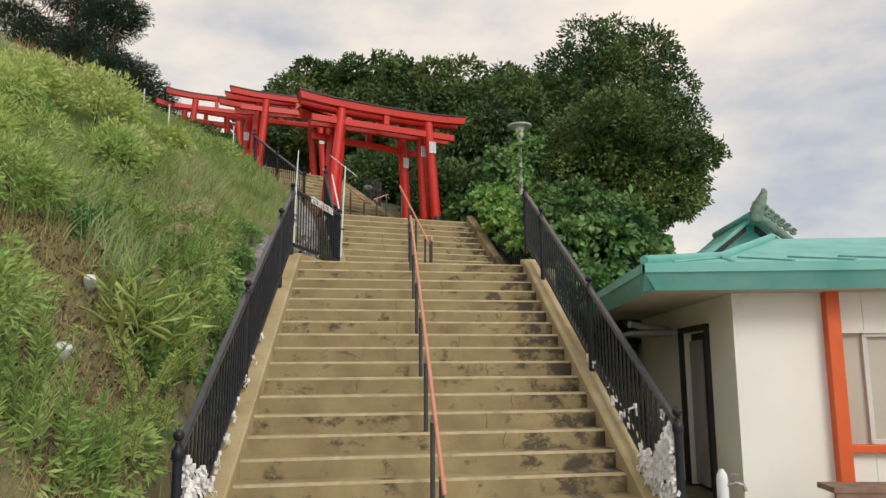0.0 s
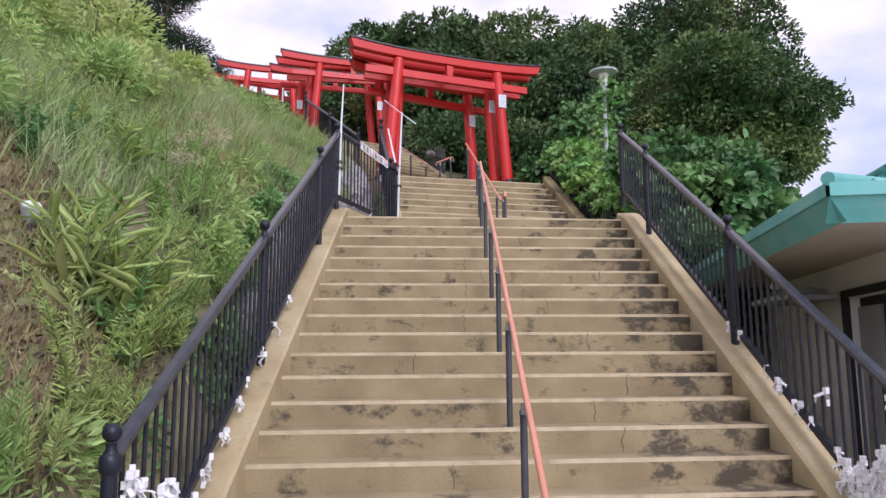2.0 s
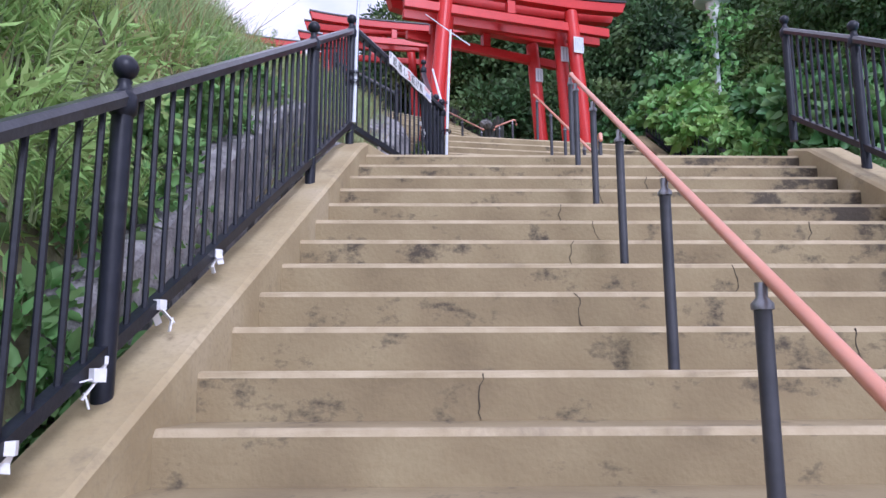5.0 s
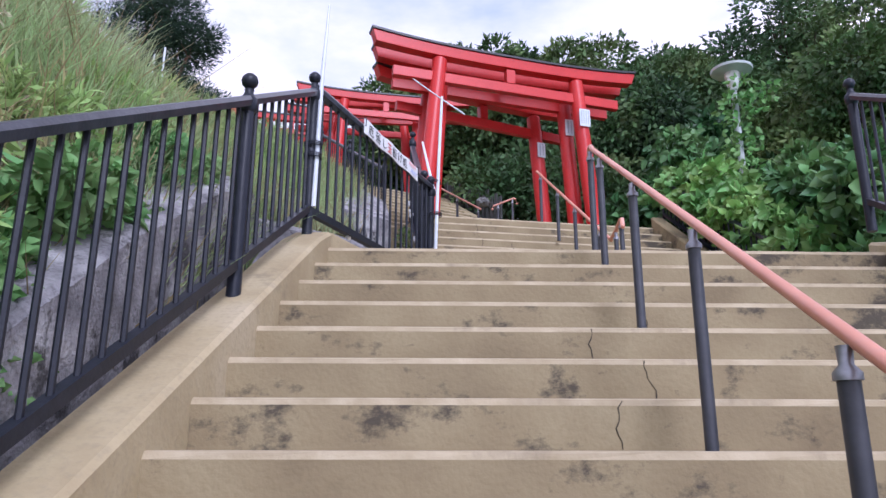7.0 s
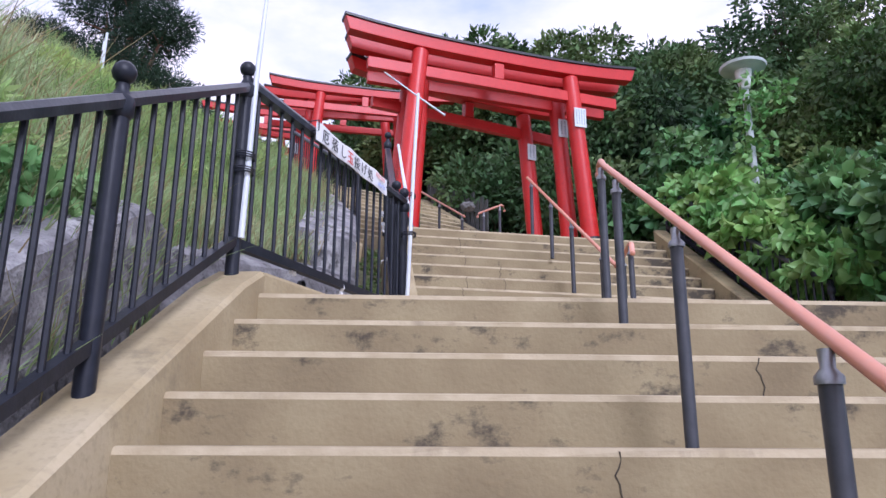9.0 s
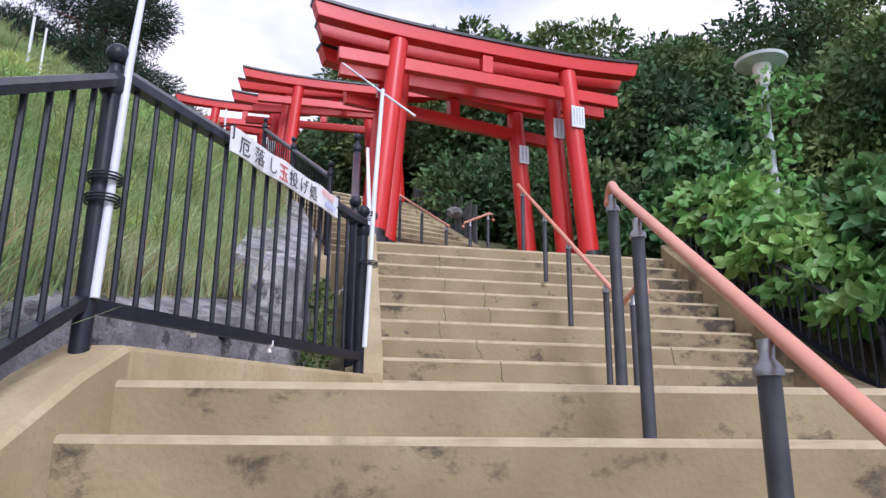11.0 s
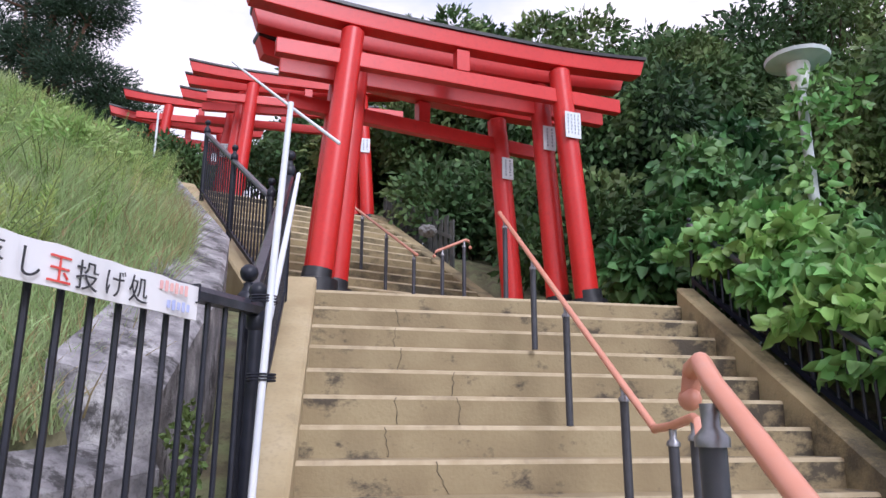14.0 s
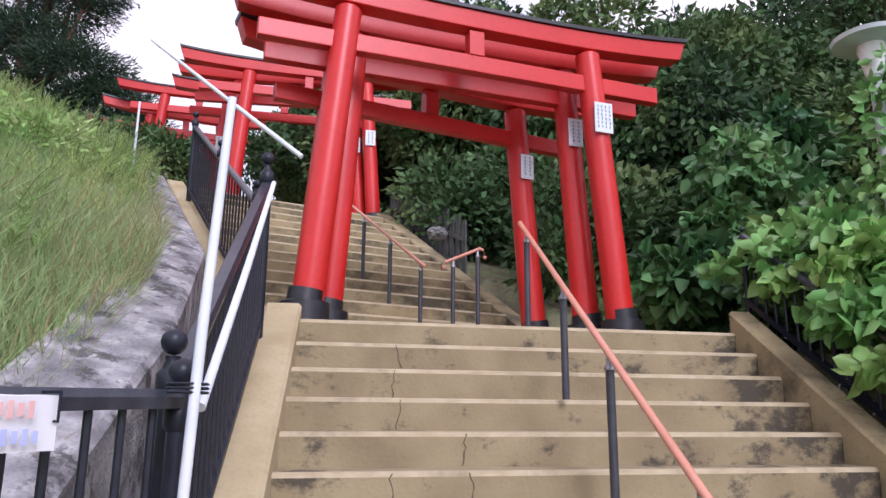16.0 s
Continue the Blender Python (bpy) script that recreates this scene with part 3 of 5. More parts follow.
def railing(name, label, posts, low=0.14, high=1.03, gap=0.118, bar=None, group="", post=None, first=True):
    """posts: feet (x, y, z); a top rail, a bottom rail and upright bars run between them."""
    bar, post = bar or BAR, post or POST
    base = thing(name, label, "railing", posts[0], group=group)
    org = Vector(posts[0])
    for p in posts if first else posts[1:]:
        part("post", post, base, m=Matrix.Translation(Vector(p) - org))
    for a, b in zip(posts, posts[1:]):
        a, b = Vector(a) - org, Vector(b) - org
        flat = (b - a).xy.length
        s = Shape()
        s.sweep([a + Vector((0, 0, high)), b + Vector((0, 0, high))], [(-0.03, -0.028), (0.03, -0.028), (0.034, 0.004), (0.022, 0.026), (-0.022, 0.026), (-0.034, 0.004)])
        part("top_rail", s.mesh("top_rail", M_RAILTOP), base)
        s = Shape()
        s.sweep([a + Vector((0, 0, low)), b + Vector((0, 0, low))], [(-0.022, -0.03), (0.022, -0.03), (0.022, 0.018), (-0.022, 0.018)])
        part("bottom_rail", s.mesh("bottom_rail", M_BLACK), base)
        n = max(1, round(flat / gap))
        for i in range(1, n):
            p = a.lerp(b, i / n)
            part("bar", bar, base, m=Matrix.Translation(p + Vector((0, 0, low))))
    return base


def foot(y, x, lift=0.03):
    return (x, y, nose_z(y) + lift)


STAIR_RAIL = dict(low=0.235, high=1.05, bar=BAR_STAIR, post=POST_STAIR, group="stair railings")
railing("stair_railing", "black steel stair railing with ball-topped posts and tied papers", [(-1.745, 1.99, -0.10), foot(4.45, -1.755), foot(6.76, -1.745), foot(7.96, -1.745)], **STAIR_RAIL)
railing("stair_railing", "black steel stair railing with ball-topped posts", [(2.1, 2.66, -0.02), foot(5.085, 2.1, -0.18), foot(7.52, 2.1, -0.16), foot(8.71, 2.1, -0.17)], **STAIR_RAIL)
railing("landing_railing", "black steel railing on the kerb, carrying a white banner", [(-1.745, 7.965, 3.235), (-1.15, 10.12, 3.29)], low=0.17, high=1.035, group="stair railings", post=POST_LAND, first=False)
railing("slope_railing", "black steel railing climbing the second flight", [(-1.225, 10.22, 3.30), (-1.585, 12.3, 4.66)], gap=0.1, group="stair railings")
b3 = [F3 - R3 * 0.10 + D3 * a for a in (0.15, 1.7, 3.3)]
railing("slope_railing", "black steel railing along the upper stair", [(*p, 5.05 + a * RISE / GO3) for p, a in zip(b3, (0.15, 1.7, 3.3))], group="stair railings")
b4 = [U1 + UR * (W2 + 0.27) + UL * k for k in (-1.5, 4.0, 9.8)]
railing("slope_railing", "black steel railing half hidden in the bushes", [(*b4[0], 3.12), (*b4[1], 4.02), (*b4[2], 5.05)], high=0.66, group="stair railings", post=POST_LOW, bar=BAR_LOW)


# ---- pipe handrails in the middle of the stairs ----
def hand_rail(label, line, feet, collar=True):
    """line: the rail's centre line; feet: (x, y, foot z)."""
    base = thing("handrail", label, "handrail", (feet[0][0], feet[0][1], feet[0][2]))
    o = Vector(feet[0])
    pts = [Vector(p) - o for p in line]
    s = Shape()
    w, h = 0.019, 0.018
    s.sweep(pts, [(w * math.cos(t), h * math.sin(t)) for t in [2 * math.pi * i / 12 for i in range(12)]])
    part("rail", s.mesh("rail", M_SALMON, True), base, "salmon coated rail")
    for end, nxt in ((pts[0], pts[1]), (pts[-1], pts[-2])):
        e = Shape()
        e.ball(end, 0.021, 12)
        part("end_cap", e.mesh("end_cap", M_SALMON, True), base)
    for f in feet:
        q = Vector(f) - o
        best = None
        for a, b in zip(pts, pts[1:]):
            d = (b - a).xy
            t = max(0, min(1, (q.xy - a.xy).dot(d) / d.length_squared)) if d.length > 1e-4 else 0
            p = a.lerp(b, t)
            if best is None or (p.xy - q.xy).length < (best.xy - q.xy).length:
                best = p
        top = best.z - 0.02
        s = Shape()
        s.tube([q, (q.x, q.y, top - 0.055)], 0.0215, 12)
        post = part("post", s.mesh("post", M_POSTGREY, True), base, "dark grey pipe post")
        s = Shape()
        s.tube([(q.x, q.y, top - 0.06), (q.x, q.y, top - 0.045), (q.x, q.y, top - 0.03), (q.x, q.y, top + 0.006)], [0.027, 0.027, 0.014, 0.016], 10)
        part("collar", s.mesh("collar", M_STEEL, True), post, "bare metal collar")
    return base


XC = 0.12


def rail_z(y):
    return 0.544 * y - 0.601


feet_1 = [(XC, 2.45, 0.0)] + [(XC - 0.02, Y0 - GO1 * k + SKEW * 0.48 + 0.075, ZL - RISE * k) for k in (16, 13, 10, 7, 4, 1)] + [(XC - 0.02, 8.25, ZL)]
hand_rail("salmon-coated pipe handrail on dark posts down the stair's middle", [(XC, 2.2, rail_z(2.2)), (XC, 8.28, rail_z(8.28)), (XC, 8.335, 3.945), (XC - 0.004, 8.37, 3.935), (XC - 0.008, 8.385, 3.885)], feet_1)
joint = Vector((0.55, 10.33, 3.835))
feet_2 = [(0.497, 10.66, 3.325), (0.36, 11.52, 3.85), (0.24, 12.25, 4.375), (0.10, 13.14, 4.9)]
hand_rail("salmon-coated pipe handrail on the second flight", [joint, Vector((0.069, 13.32, 5.70))], feet_2)
hand_rail("short bent salmon handrail on the landing", [joint, (0.555, 10.1, 3.845), (0.56, 9.82, 3.875), (0.56, 9.76, 3.86), (0.56, 9.745, 3.79)], [(0.555, 10.08, 3.15), (0.56, 9.81, 3.15)])
r3a = Vector((-0.77, 15.0, 5.72))
r3b = r3a + Vector((*(D3 * 2.3), 2.3 * RISE / GO3))
hand_rail("salmon-coated pipe handrail on the upper stair", [r3a, r3b], [(*(Vector((-0.77, 15.0)) + D3 * a), 4.9 + RISE * math.ceil(a / GO3 - 0.1)) for a in (0.06, 0.75, 1.45, 2.2)])
hand_rail("short bent salmon handrail at the upper landing", [(-0.57, 14.9, 5.68), (-0.56, 14.9, 5.73), (-0.22, 15.0, 5.89), (-0.18, 15.0, 5.87), (-0.17, 15.0, 5.80)], [(-0.48, 14.92, 4.9), (-0.24, 14.99, 4.9)])


# ---- red gates ----
def torii(label, left, right, base_z, height=2.88, over=0.98, r=0.125, plaque=None, sleeve=True, tie=None, tie_over=None, slant=0.088):
    """A red gate with battered pillars; left, right: the pillars' feet."""
    l, rgt = Vector((*left, 0)), Vector((*right, 0))
    c = (l + rgt) / 2
    yaw = math.atan2((rgt - l).y, (rgt - l).x)
    half = (rgt - l).length / 2
    base = thing("torii_gate", label, "torii gate", (c.x, c.y, base_z), yaw, group="red gates")
    top = height - 0.35
    lean = slant * top
    for s_ in (-1, 1):
        p = Shape()
        p.tube([(s_ * half, 0, 0.0), (s_ * (half - lean * 0.5), 0, top * 0.5), (s_ * (half - lean), 0, top - 0.01), (s_ * (half - lean * 1.01), 0, top + 0.012)], [r, r * 0.96, r * 0.9, r * 0.7], 20)
        pil = part("pillar", p.mesh("pillar", M_RED, True), base)
        if sleeve:
            p = Shape()
            p.tube([(s_ * half, 0, -0.02), (s_ * half, 0, 0.20), (s_ * half, 0, 0.205), (s_ * (half - 0.012), 0, 0.30)], [r * 1.55, r * 1.5, r * 1.14, r * 1.1], 14)
            part("base_sleeve", p.mesh("base_sleeve", M_KASAGI, True), pil, "black base sleeve")
    # tie beam
    b = Shape()
    nh = tie or height - 0.66
    b.box((0, 0, nh), (2 * (half - lean + (tie_over or over - 0.27)), 0.10, 0.155))
    part("tie_beam", rounded(b.mesh("tie_beam", M_RED), 0.008), base)
    # middle strut
    b = Shape()
    b.box((0, 0, (nh + 0.0775 + top) / 2), (0.14, 0.12, top - nh - 0.0775))
    part("middle_strut", rounded(b.mesh("middle_strut", M_RED), 0.006), base)

    def beam(length, z0, thick, depth, rise, cut, flare=0.0):
        s = Shape()
        n = 22
        rows = []
        for i in range(n + 1):
            u = -1 + 2 * i / n
            z = z0 + rise * abs(u) ** 2.6
            x0, x1 = u * length, u * (length + cut)
            d = depth / 2
            t = thick * (1 + 0.12 * abs(u) ** 3)
            rows += [(x0, -d, z), (x1, -d - flare, z + t), (x1, d + flare, z + t), (x0, d, z)]
        s.v = rows
        for i in range(n):
            for j in range(4):
                a, bb = i * 4 + j, i * 4 + (j + 1) % 4
                s.f.append((a, a + 4, bb + 4, bb))
                s.k.append(0)
        s.f += [(0, 1, 2, 3), (n * 4 + 3, n * 4 + 2, n * 4 + 1, n * 4)]
        s.k += [0, 0]
        return s

    full = half - lean + over
    part("lintel", rounded(beam(full, top + 0.015, 0.165, 0.17, 0.085, 0.06, 0.008).mesh("lintel", M_RED), 0.008), base)
    part("cap", beam(full + 0.065, top + 0.182, 0.034, 0.23, 0.105, 0.01, 0.0).mesh("cap", M_KASAGI), base, "black lintel cap")
    if plaque:
        side, pz, pw, ph, bars = plaque
        px = side * (half - lean * pz / top)
        s = Shape()
        s.box((px, -r - 0.014, pz), (pw, 0.012, ph))
        pl = part("notice_plaque", rounded(s.mesh("notice_plaque", M_PLAQUE), 0.003), base, "white plaque with illegible writing")
        for i in range(bars):
            s = Shape()
            bx = px + (i - (bars - 1) / 2) * pw / (bars + 0.6)
            seg = 6
            for j in range(seg):
                hh = ph * 0.8 / seg
                s.box((bx + 0.002 * math.sin(i * 5 + j * 3), -r - 0.022, pz + ph * 0.36 - j * hh), (pw / (bars + 0.6) * 0.3, 0.003, hh * (0.5 + 0.3 * math.sin(i * 7 + j * 2.3) ** 2)))
            part("writing", s.mesh("writing", M_FAINT), pl, "faint grey column of writing")
    return base


torii("red wooden gate with a black-capped lintel, first of the row", (-1.557, 13.367), (1.024, 14.416), 4.9, height=3.05, over=1.0, tie=2.392, tie_over=0.73, slant=0.092, plaque=(1, 2.03, 0.185, 0.29, 4))
torii("red wooden gate standing close behind another", (-1.497, 13.852), (0.773, 14.753), 4.9, height=3.044, over=1.04, tie=2.416, tie_over=0.80, slant=0.066, plaque=(1, 2.03, 0.15, 0.28, 2))
torii("red wooden gate at the foot of the upper stair", (-1.745, 14.086), (0.336, 15.261), 4.9, height=2.85, over=0.85, tie=2.184, tie_over=0.556, slant=0.083, plaque=(1, 1.86, 0.15, 0.26, 2))
torii("red wooden gate over the upper stair", (-4.22, 19.10), (-1.935, 19.73), 7.27, height=2.98, over=1.06, slant=0.075, plaque=(1, 1.6, 0.17, 0.27, 2))
torii("red wooden gate over the upper stair", (-4.56, 19.54), (-2.20, 19.95), 7.33, height=2.94, over=1.0, plaque=(1, 1.5, 0.17, 0.27, 2))
torii("red wooden gate over the upper stair", (-4.95, 20.2), (-2.6, 20.8), 7.5, height=2.8, over=0.95, plaque=(-1, 1.5, 0.17, 0.27, 2))
torii("red wooden gate on the high path", (-7.45, 22.98), (-5.58, 23.52), 8.70, height=2.96, over=0.98)
torii("red wooden gate on the high path", (-7.93, 23.4), (-6.14, 24.29), 8.55, height=2.82, over=0.99)
torii("red wooden gate on the high path", (-8.8, 24.4), (-6.9, 25.4), 8.8, height=2.55)


# ---- shrine office beside the stairs ----
def office():
    rz = radians(-8)
    base = thing("shrine_office", "white plastered building with orange-red post and teal hipped roof", "building", (3.39, 4.17, 0), rz)

    def p(name, shape, mat, label="", parent=None, bev=0.0, smooth=False):
        me = shape.mesh(name, mat, smooth)
        return part(name, rounded(me, bev) if bev else me, parent or base, label)

    H = 2.42
    s = Shape()
    s.box((0.525, 0.075, H / 2), (1.05, 0.15, H))
    s.box((1.20, 0.075, 2.13), (0.29, 0.15, 0.58))
    s.box((1.20, 0.075, 0.34), (0.29, 0.15, 0.68))
    s.box((4.6, 0.075, 2.13), (6.5, 0.15, 0.58))
    s.box((4.6, 0.075, 0.34), (6.5, 0.15, 0.68))
    p("wall", s, M_WALL)
    s = Shape()
    s.box((0.075, 0.53, H / 2), (0.15, 0.76, H))
    s.box((0.075, 1.45, 2.17), (0.15, 1.08, 0.5))
    s.box((0.075, 6.7, H / 2), (0.15, 9.4, H))
    p("wall", s, M_WALL)
    s = Shape()
    s.box((4.0, 11.4, H / 2), (8.0, 0.15, H))
    s.box((7.9, 5.7, H / 2), (0.15, 11.2, H))
    p("wall", s, M_WALL)
    # Near-black panel across the opening: the unlit room's shade put in as colour.
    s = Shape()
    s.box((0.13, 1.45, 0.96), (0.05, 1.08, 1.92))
    d = p("door", s, M_TIMBER_SHADE, "near-black panel standing in for the open doorway's unlit inside")
    s = Shape()
    s.box((0.085, 1.72, 0.93), (0.035, 0.50, 1.80))
    p("door_leaf", s, M_DOORLEAF, "grey sliding door leaf", d, 0.006)
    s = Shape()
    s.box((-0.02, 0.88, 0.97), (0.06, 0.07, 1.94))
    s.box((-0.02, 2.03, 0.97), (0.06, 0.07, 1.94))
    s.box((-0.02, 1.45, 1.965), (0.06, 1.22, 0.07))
    p("door_frame", s, M_TIMBER_SHADE, "dark door frame", d)
    s = Shape()
    s.box((1.0, -0.03, H / 2), (0.14, 0.17, H))
    p("post", s, M_ORANGE, "orange-red timber post", bev=0.008)
    s = Shape()
    s.box((4.5, -0.03, 0.66), (6.85, 0.1, 0.08))
    p("sill_rail", s, M_ORANGE, "orange-red sill rail", bev=0.006)
    s = Shape()
    s.box((4.46, 0.08, 1.265), (6.8, 0.02, 1.17))
    w = p("window", s, M_PANE, "frosted sliding window")
    s = Shape()
    for x in (1.36, 2.4, 3.5, 4.6, 5.7, 6.8, 7.8):
        s.box((x, 0.06, 1.265), (0.05, 0.06, 1.13))
    s.box((4.6, 0.06, 1.825), (6.5, 0.07, 0.05))
    s.box((4.6, 0.06, 0.72), (6.5, 0.07, 0.05))
    p("window_frame", s, M_ALU, "pale window frame", w, 0.004)
    # hipped lower roof with a deep fascia
    e0x, e0y, e1x, e1y = -1.02, -0.52, 8.9, 12.5
    zb, zt = 2.27, 2.54
    for a, b in (((e0x, e0y), (e1x, e0y)), ((e1x, e0y), (e1x, e1y)), ((e1x, e1y), (e0x, e1y)), ((e0x, e1y), (e0x, e0y))):
        av, bv = Vector((*a, 0)), Vector((*b, 0))
        n = Vector((-(bv - av).y, (bv - av).x, 0)).normalized()
        s = Shape()
        s.add([av + n * 0.10 + Vector((0, 0, zb)), bv + n * 0.10 + Vector((0, 0, zb)), bv + Vector((0, 0, zt - 0.10)), av + Vector((0, 0, zt - 0.10)),
               av - n * 0.02 + Vector((0, 0, zt - 0.095)), bv - n * 0.02 + Vector((0, 0, zt - 0.095)), bv - n * 0.02 + Vector((0, 0, zt)), av - n * 0.02 + Vector((0, 0, zt))],
              [(0, 1, 2, 3), (3, 2, 5, 4), (4, 5, 6, 7)])
        p("fascia", s, M_TEAL, "teal painted fascia")
    s = Shape()
    s.prism([(e0x + 0.1, e0y + 0.1), (e1x - 0.1, e0y + 0.1), (e1x - 0.1, e1y - 0.1), (e0x + 0.1, e1y - 0.1)], zb + 0.004, zb + 0.03)
    p("soffit", s, M_SOFFIT, "pale soffit")
    ix0, iy0, ix1, iy1, zi = 1.5, 2.6, 6.4, 10.4, 3.3
    s = Shape()
    o = [(e0x, e0y, zt), (e1x, e0y, zt), (e1x, e1y, zt), (e0x, e1y, zt)]
    m_ = [(e0x + 1.3, e0y + 1.6, zt + 0.27), (e1x - 1.3, e0y + 1.6, zt + 0.27), (e1x - 1.3, e1y - 1.6, zt + 0.27), (e0x + 1.3, e1y - 1.6, zt + 0.27)]
    i_ = [(ix0, iy0, zi), (ix1, iy0, zi), (ix1, iy1, zi), (ix0, iy1, zi)]
    s.add(o + m_ + i_, [(0, 1, 5, 4), (1, 2, 6, 5), (2, 3, 7, 6), (3, 0, 4, 7), (4, 5, 9, 8), (5, 6, 10, 9), (6, 7, 11, 10), (7, 4, 8, 11), (8, 9, 10, 11)])
    roof = p("roof", s, M_TEAL, "teal metal hipped roof")
    s = Shape()
    for k in range(16):
        x = e0x + 0.3 + k * 0.6
        s.tube([(x, e0y + 0.02, zt + 0.012), (min(max(x, e0x + 1.3), e1x - 1.3), e0y + 1.6, zt + 0.282)], 0.016, 5)
    for a, b in ((o[0], m_[0]), (m_[0], i_[0]), (o[1], m_[1])):
        s.tube([Vector(a) + Vector((0, 0, 0.03)), Vector(b) + Vector((0, 0, 0.03))], 0.05, 8)
    p("roof_seam", s, M_TEAL, "standing seams and hip roll", roof, smooth=True)
    # upper gable with its ridge running back
    ax, ay, az = 3.70, 9.35, 4.97
    half, drop, back = 2.3, 1.58, 2.6
    up = part("upper_roof", None, base, "teal gabled upper roof")
    for sgn in (-1, 1):
        s = Shape()
        prev = None
        for k in range(9):
            u = k / 8
            x, z = ax + sgn * half * u, az - drop * (1.25 * u - 0.25 * u * u)
            cur = [(x, ay, z), (x, ay + back, z), (x, ay, z - 0.10), (x, ay + back, z - 0.10)]
            if prev:
                f = prev + cur
                s.add(f, [(0, 1, 5, 4), (2, 6, 7, 3), (0, 4, 6, 2), (1, 3, 7, 5)])
            prev = cur
        me = s.mesh("roof_slope", M_TEAL)
        bm = bmesh.new()
        bm.from_mesh(me)
        bmesh.ops.remove_doubles(bm, verts=bm.verts, dist=1e-4)
        bm.to_mesh(me)
        bm.free()
        part("roof_slope", me, up)
    s = Shape()
    s.prism([(ax - half * 0.8, ay + 0.25), (ax + half * 0.8, ay + 0.25), (ax + half * 0.8, ay + 0.35), (ax - half * 0.8, ay + 0.35)], 2.9, [3.72, 3.72, 3.72, 3.72])
    s.add([(ax - half * 0.8, ay + 0.25, 3.72), (ax + half * 0.8, ay + 0.25, 3.72), (ax, ay + 0.25, az - 0.12)], [(0, 1, 2)])
    p("gable_wall", s, M_TEAL, "teal gable board", up)
    s = Shape()
    s.add([(ax - half * 0.62, ay + 0.235, 3.55), (ax + half * 0.62, ay + 0.235, 3.55), (ax, ay + 0.235, az - 0.55)], [(0, 1, 2)])
    p("gable_panel", s, M_GABLE, "white gable panel", up)
    for sgn in (-1, 1):
        s = Shape()
        pts = [(ax + sgn * half * u, ay + 0.06, az - 0.17 - drop * (1.25 * u - 0.25 * u * u)) for u in (0.05, 0.3, 0.6, 1.0)]
        s.sweep(pts, [(-0.05, -0.07), (0.05, -0.07), (0.05, 0.06), (-0.05, 0.06)])
        p("bargeboard", s, M_TIMBER_SHADE, "dark bargeboard", up)
    s = Shape()
    s.tube([(ax, ay - 0.06, az + 0.03), (ax, ay + back, az + 0.03)], 0.10, 10)
    p("ridge", s, M_TEAL, "teal ridge roll", up, smooth=True)
    s = Shape()
    g = 1.22
    s.tube([(ax + x * g, ay + y * g, az + z * g) for x, y, z in ((0.02, -0.16, -0.12), (0.08, -0.17, 0.1), (0.16, -0.2, 0.30), (0.22, -0.22, 0.46), (0.19, -0.22, 0.52))], [r_ * g for r_ in (0.10, 0.14, 0.10, 0.06, 0.03)], 8)
    for k in range(7):
        u = k / 6
        c = Vector((ax + (0.10 + 0.62 * u) * g, ay - 0.17 * g, az + (0.20 - 0.52 * u) * g))
        ring = [c + Vector((0.075 * math.cos(t), 0, 0.075 * math.sin(t))) * (1.1 - 0.4 * u) * g for t in [2 * math.pi * i / 10 for i in range(10)]]
        s.tube(ring, 0.034 * (1.2 - 0.4 * u) * g, 6)
        s.ball(c, 0.035 * g, 6)
    s.tube([(ax + 0.1 * g, ay - 0.15, az - 0.05), (ax + 0.45 * g, ay - 0.15, az - 0.30 * g), (ax + 0.85 * g, ay - 0.15, az - 0.62 * g)], [0.14, 0.11, 0.06], 8)
    p("ridge_ornament", s, M_ORNAMENT, "carved ridge-end ornament", up, smooth=True)
    # gutter under the side eave
    s = Shape()
    s.tube([(-0.7, 2.0, 2.06), (-0.1, 2.3, 2.0)], 0.045, 8)
    s.box((-0.35, 2.6, 1.95), (0.6, 1.0, 0.05))
    p("side_canopy", s, M_DOORLEAF, "small grey canopy over the side door")
    return base


office()


def bench():
    b = thing("bench", "weathered brown wooden bench board before the office wall", "bench", (4.22, 3.05, 0), radians(-8))
    s = Shape()
    s.box((0.6, 0, 0.425), (2.4, 0.34, 0.05))
    part("seat", rounded(s.mesh("seat", M_BENCH), 0.006), b)
    s = Shape()
    s.box((0.6, -0.145, 0.35), (2.36, 0.03, 0.10))
    part("apron", s.mesh("apron", M_BENCH), b)
    for x in (-0.4, 1.6):
        for y in (-0.12, 0.12):
            s = Shape()
            s.box((x, y, 0.20), (0.06, 0.06, 0.40))
            part("leg", s.mesh("leg", M_BENCH), b)


bench()


def tap_post():
    b = thing("water_tap", "white standpipe with a silver tap beside the stair", "tap", (2.34, 2.42, 0))
    s = Shape()
    s.tube([(0, 0, 0), (0, 0, 0.62)], 0.045, 12)
    part("standpipe", s.mesh("standpipe", M_POLE, True), b)
    s = Shape()
    s.tube([(0.02, -0.02, 0.58), (0.10, -0.05, 0.60), (0.14, -0.07, 0.585), (0.15, -0.075, 0.54)], [0.018, 0.016, 0.014, 0.014], 8)
    s.tube([(0.08, -0.04, 0.6), (0.08, -0.04, 0.66)], 0.008, 6)
    s.box((0.08, -0.04, 0.665), (0.07, 0.012, 0.012))
    part("spout", s.mesh("spout", M_STEEL, True), b, "silver tap")
    s = Shape()
    s.tube([(0, 0, 0.62), (0, 0, 0.66), (0, 0, 0.70)], [0.045, 0.04, 0.015], 10)
    part("cap", s.mesh("cap", M_POLE, True), b)


tap_post()


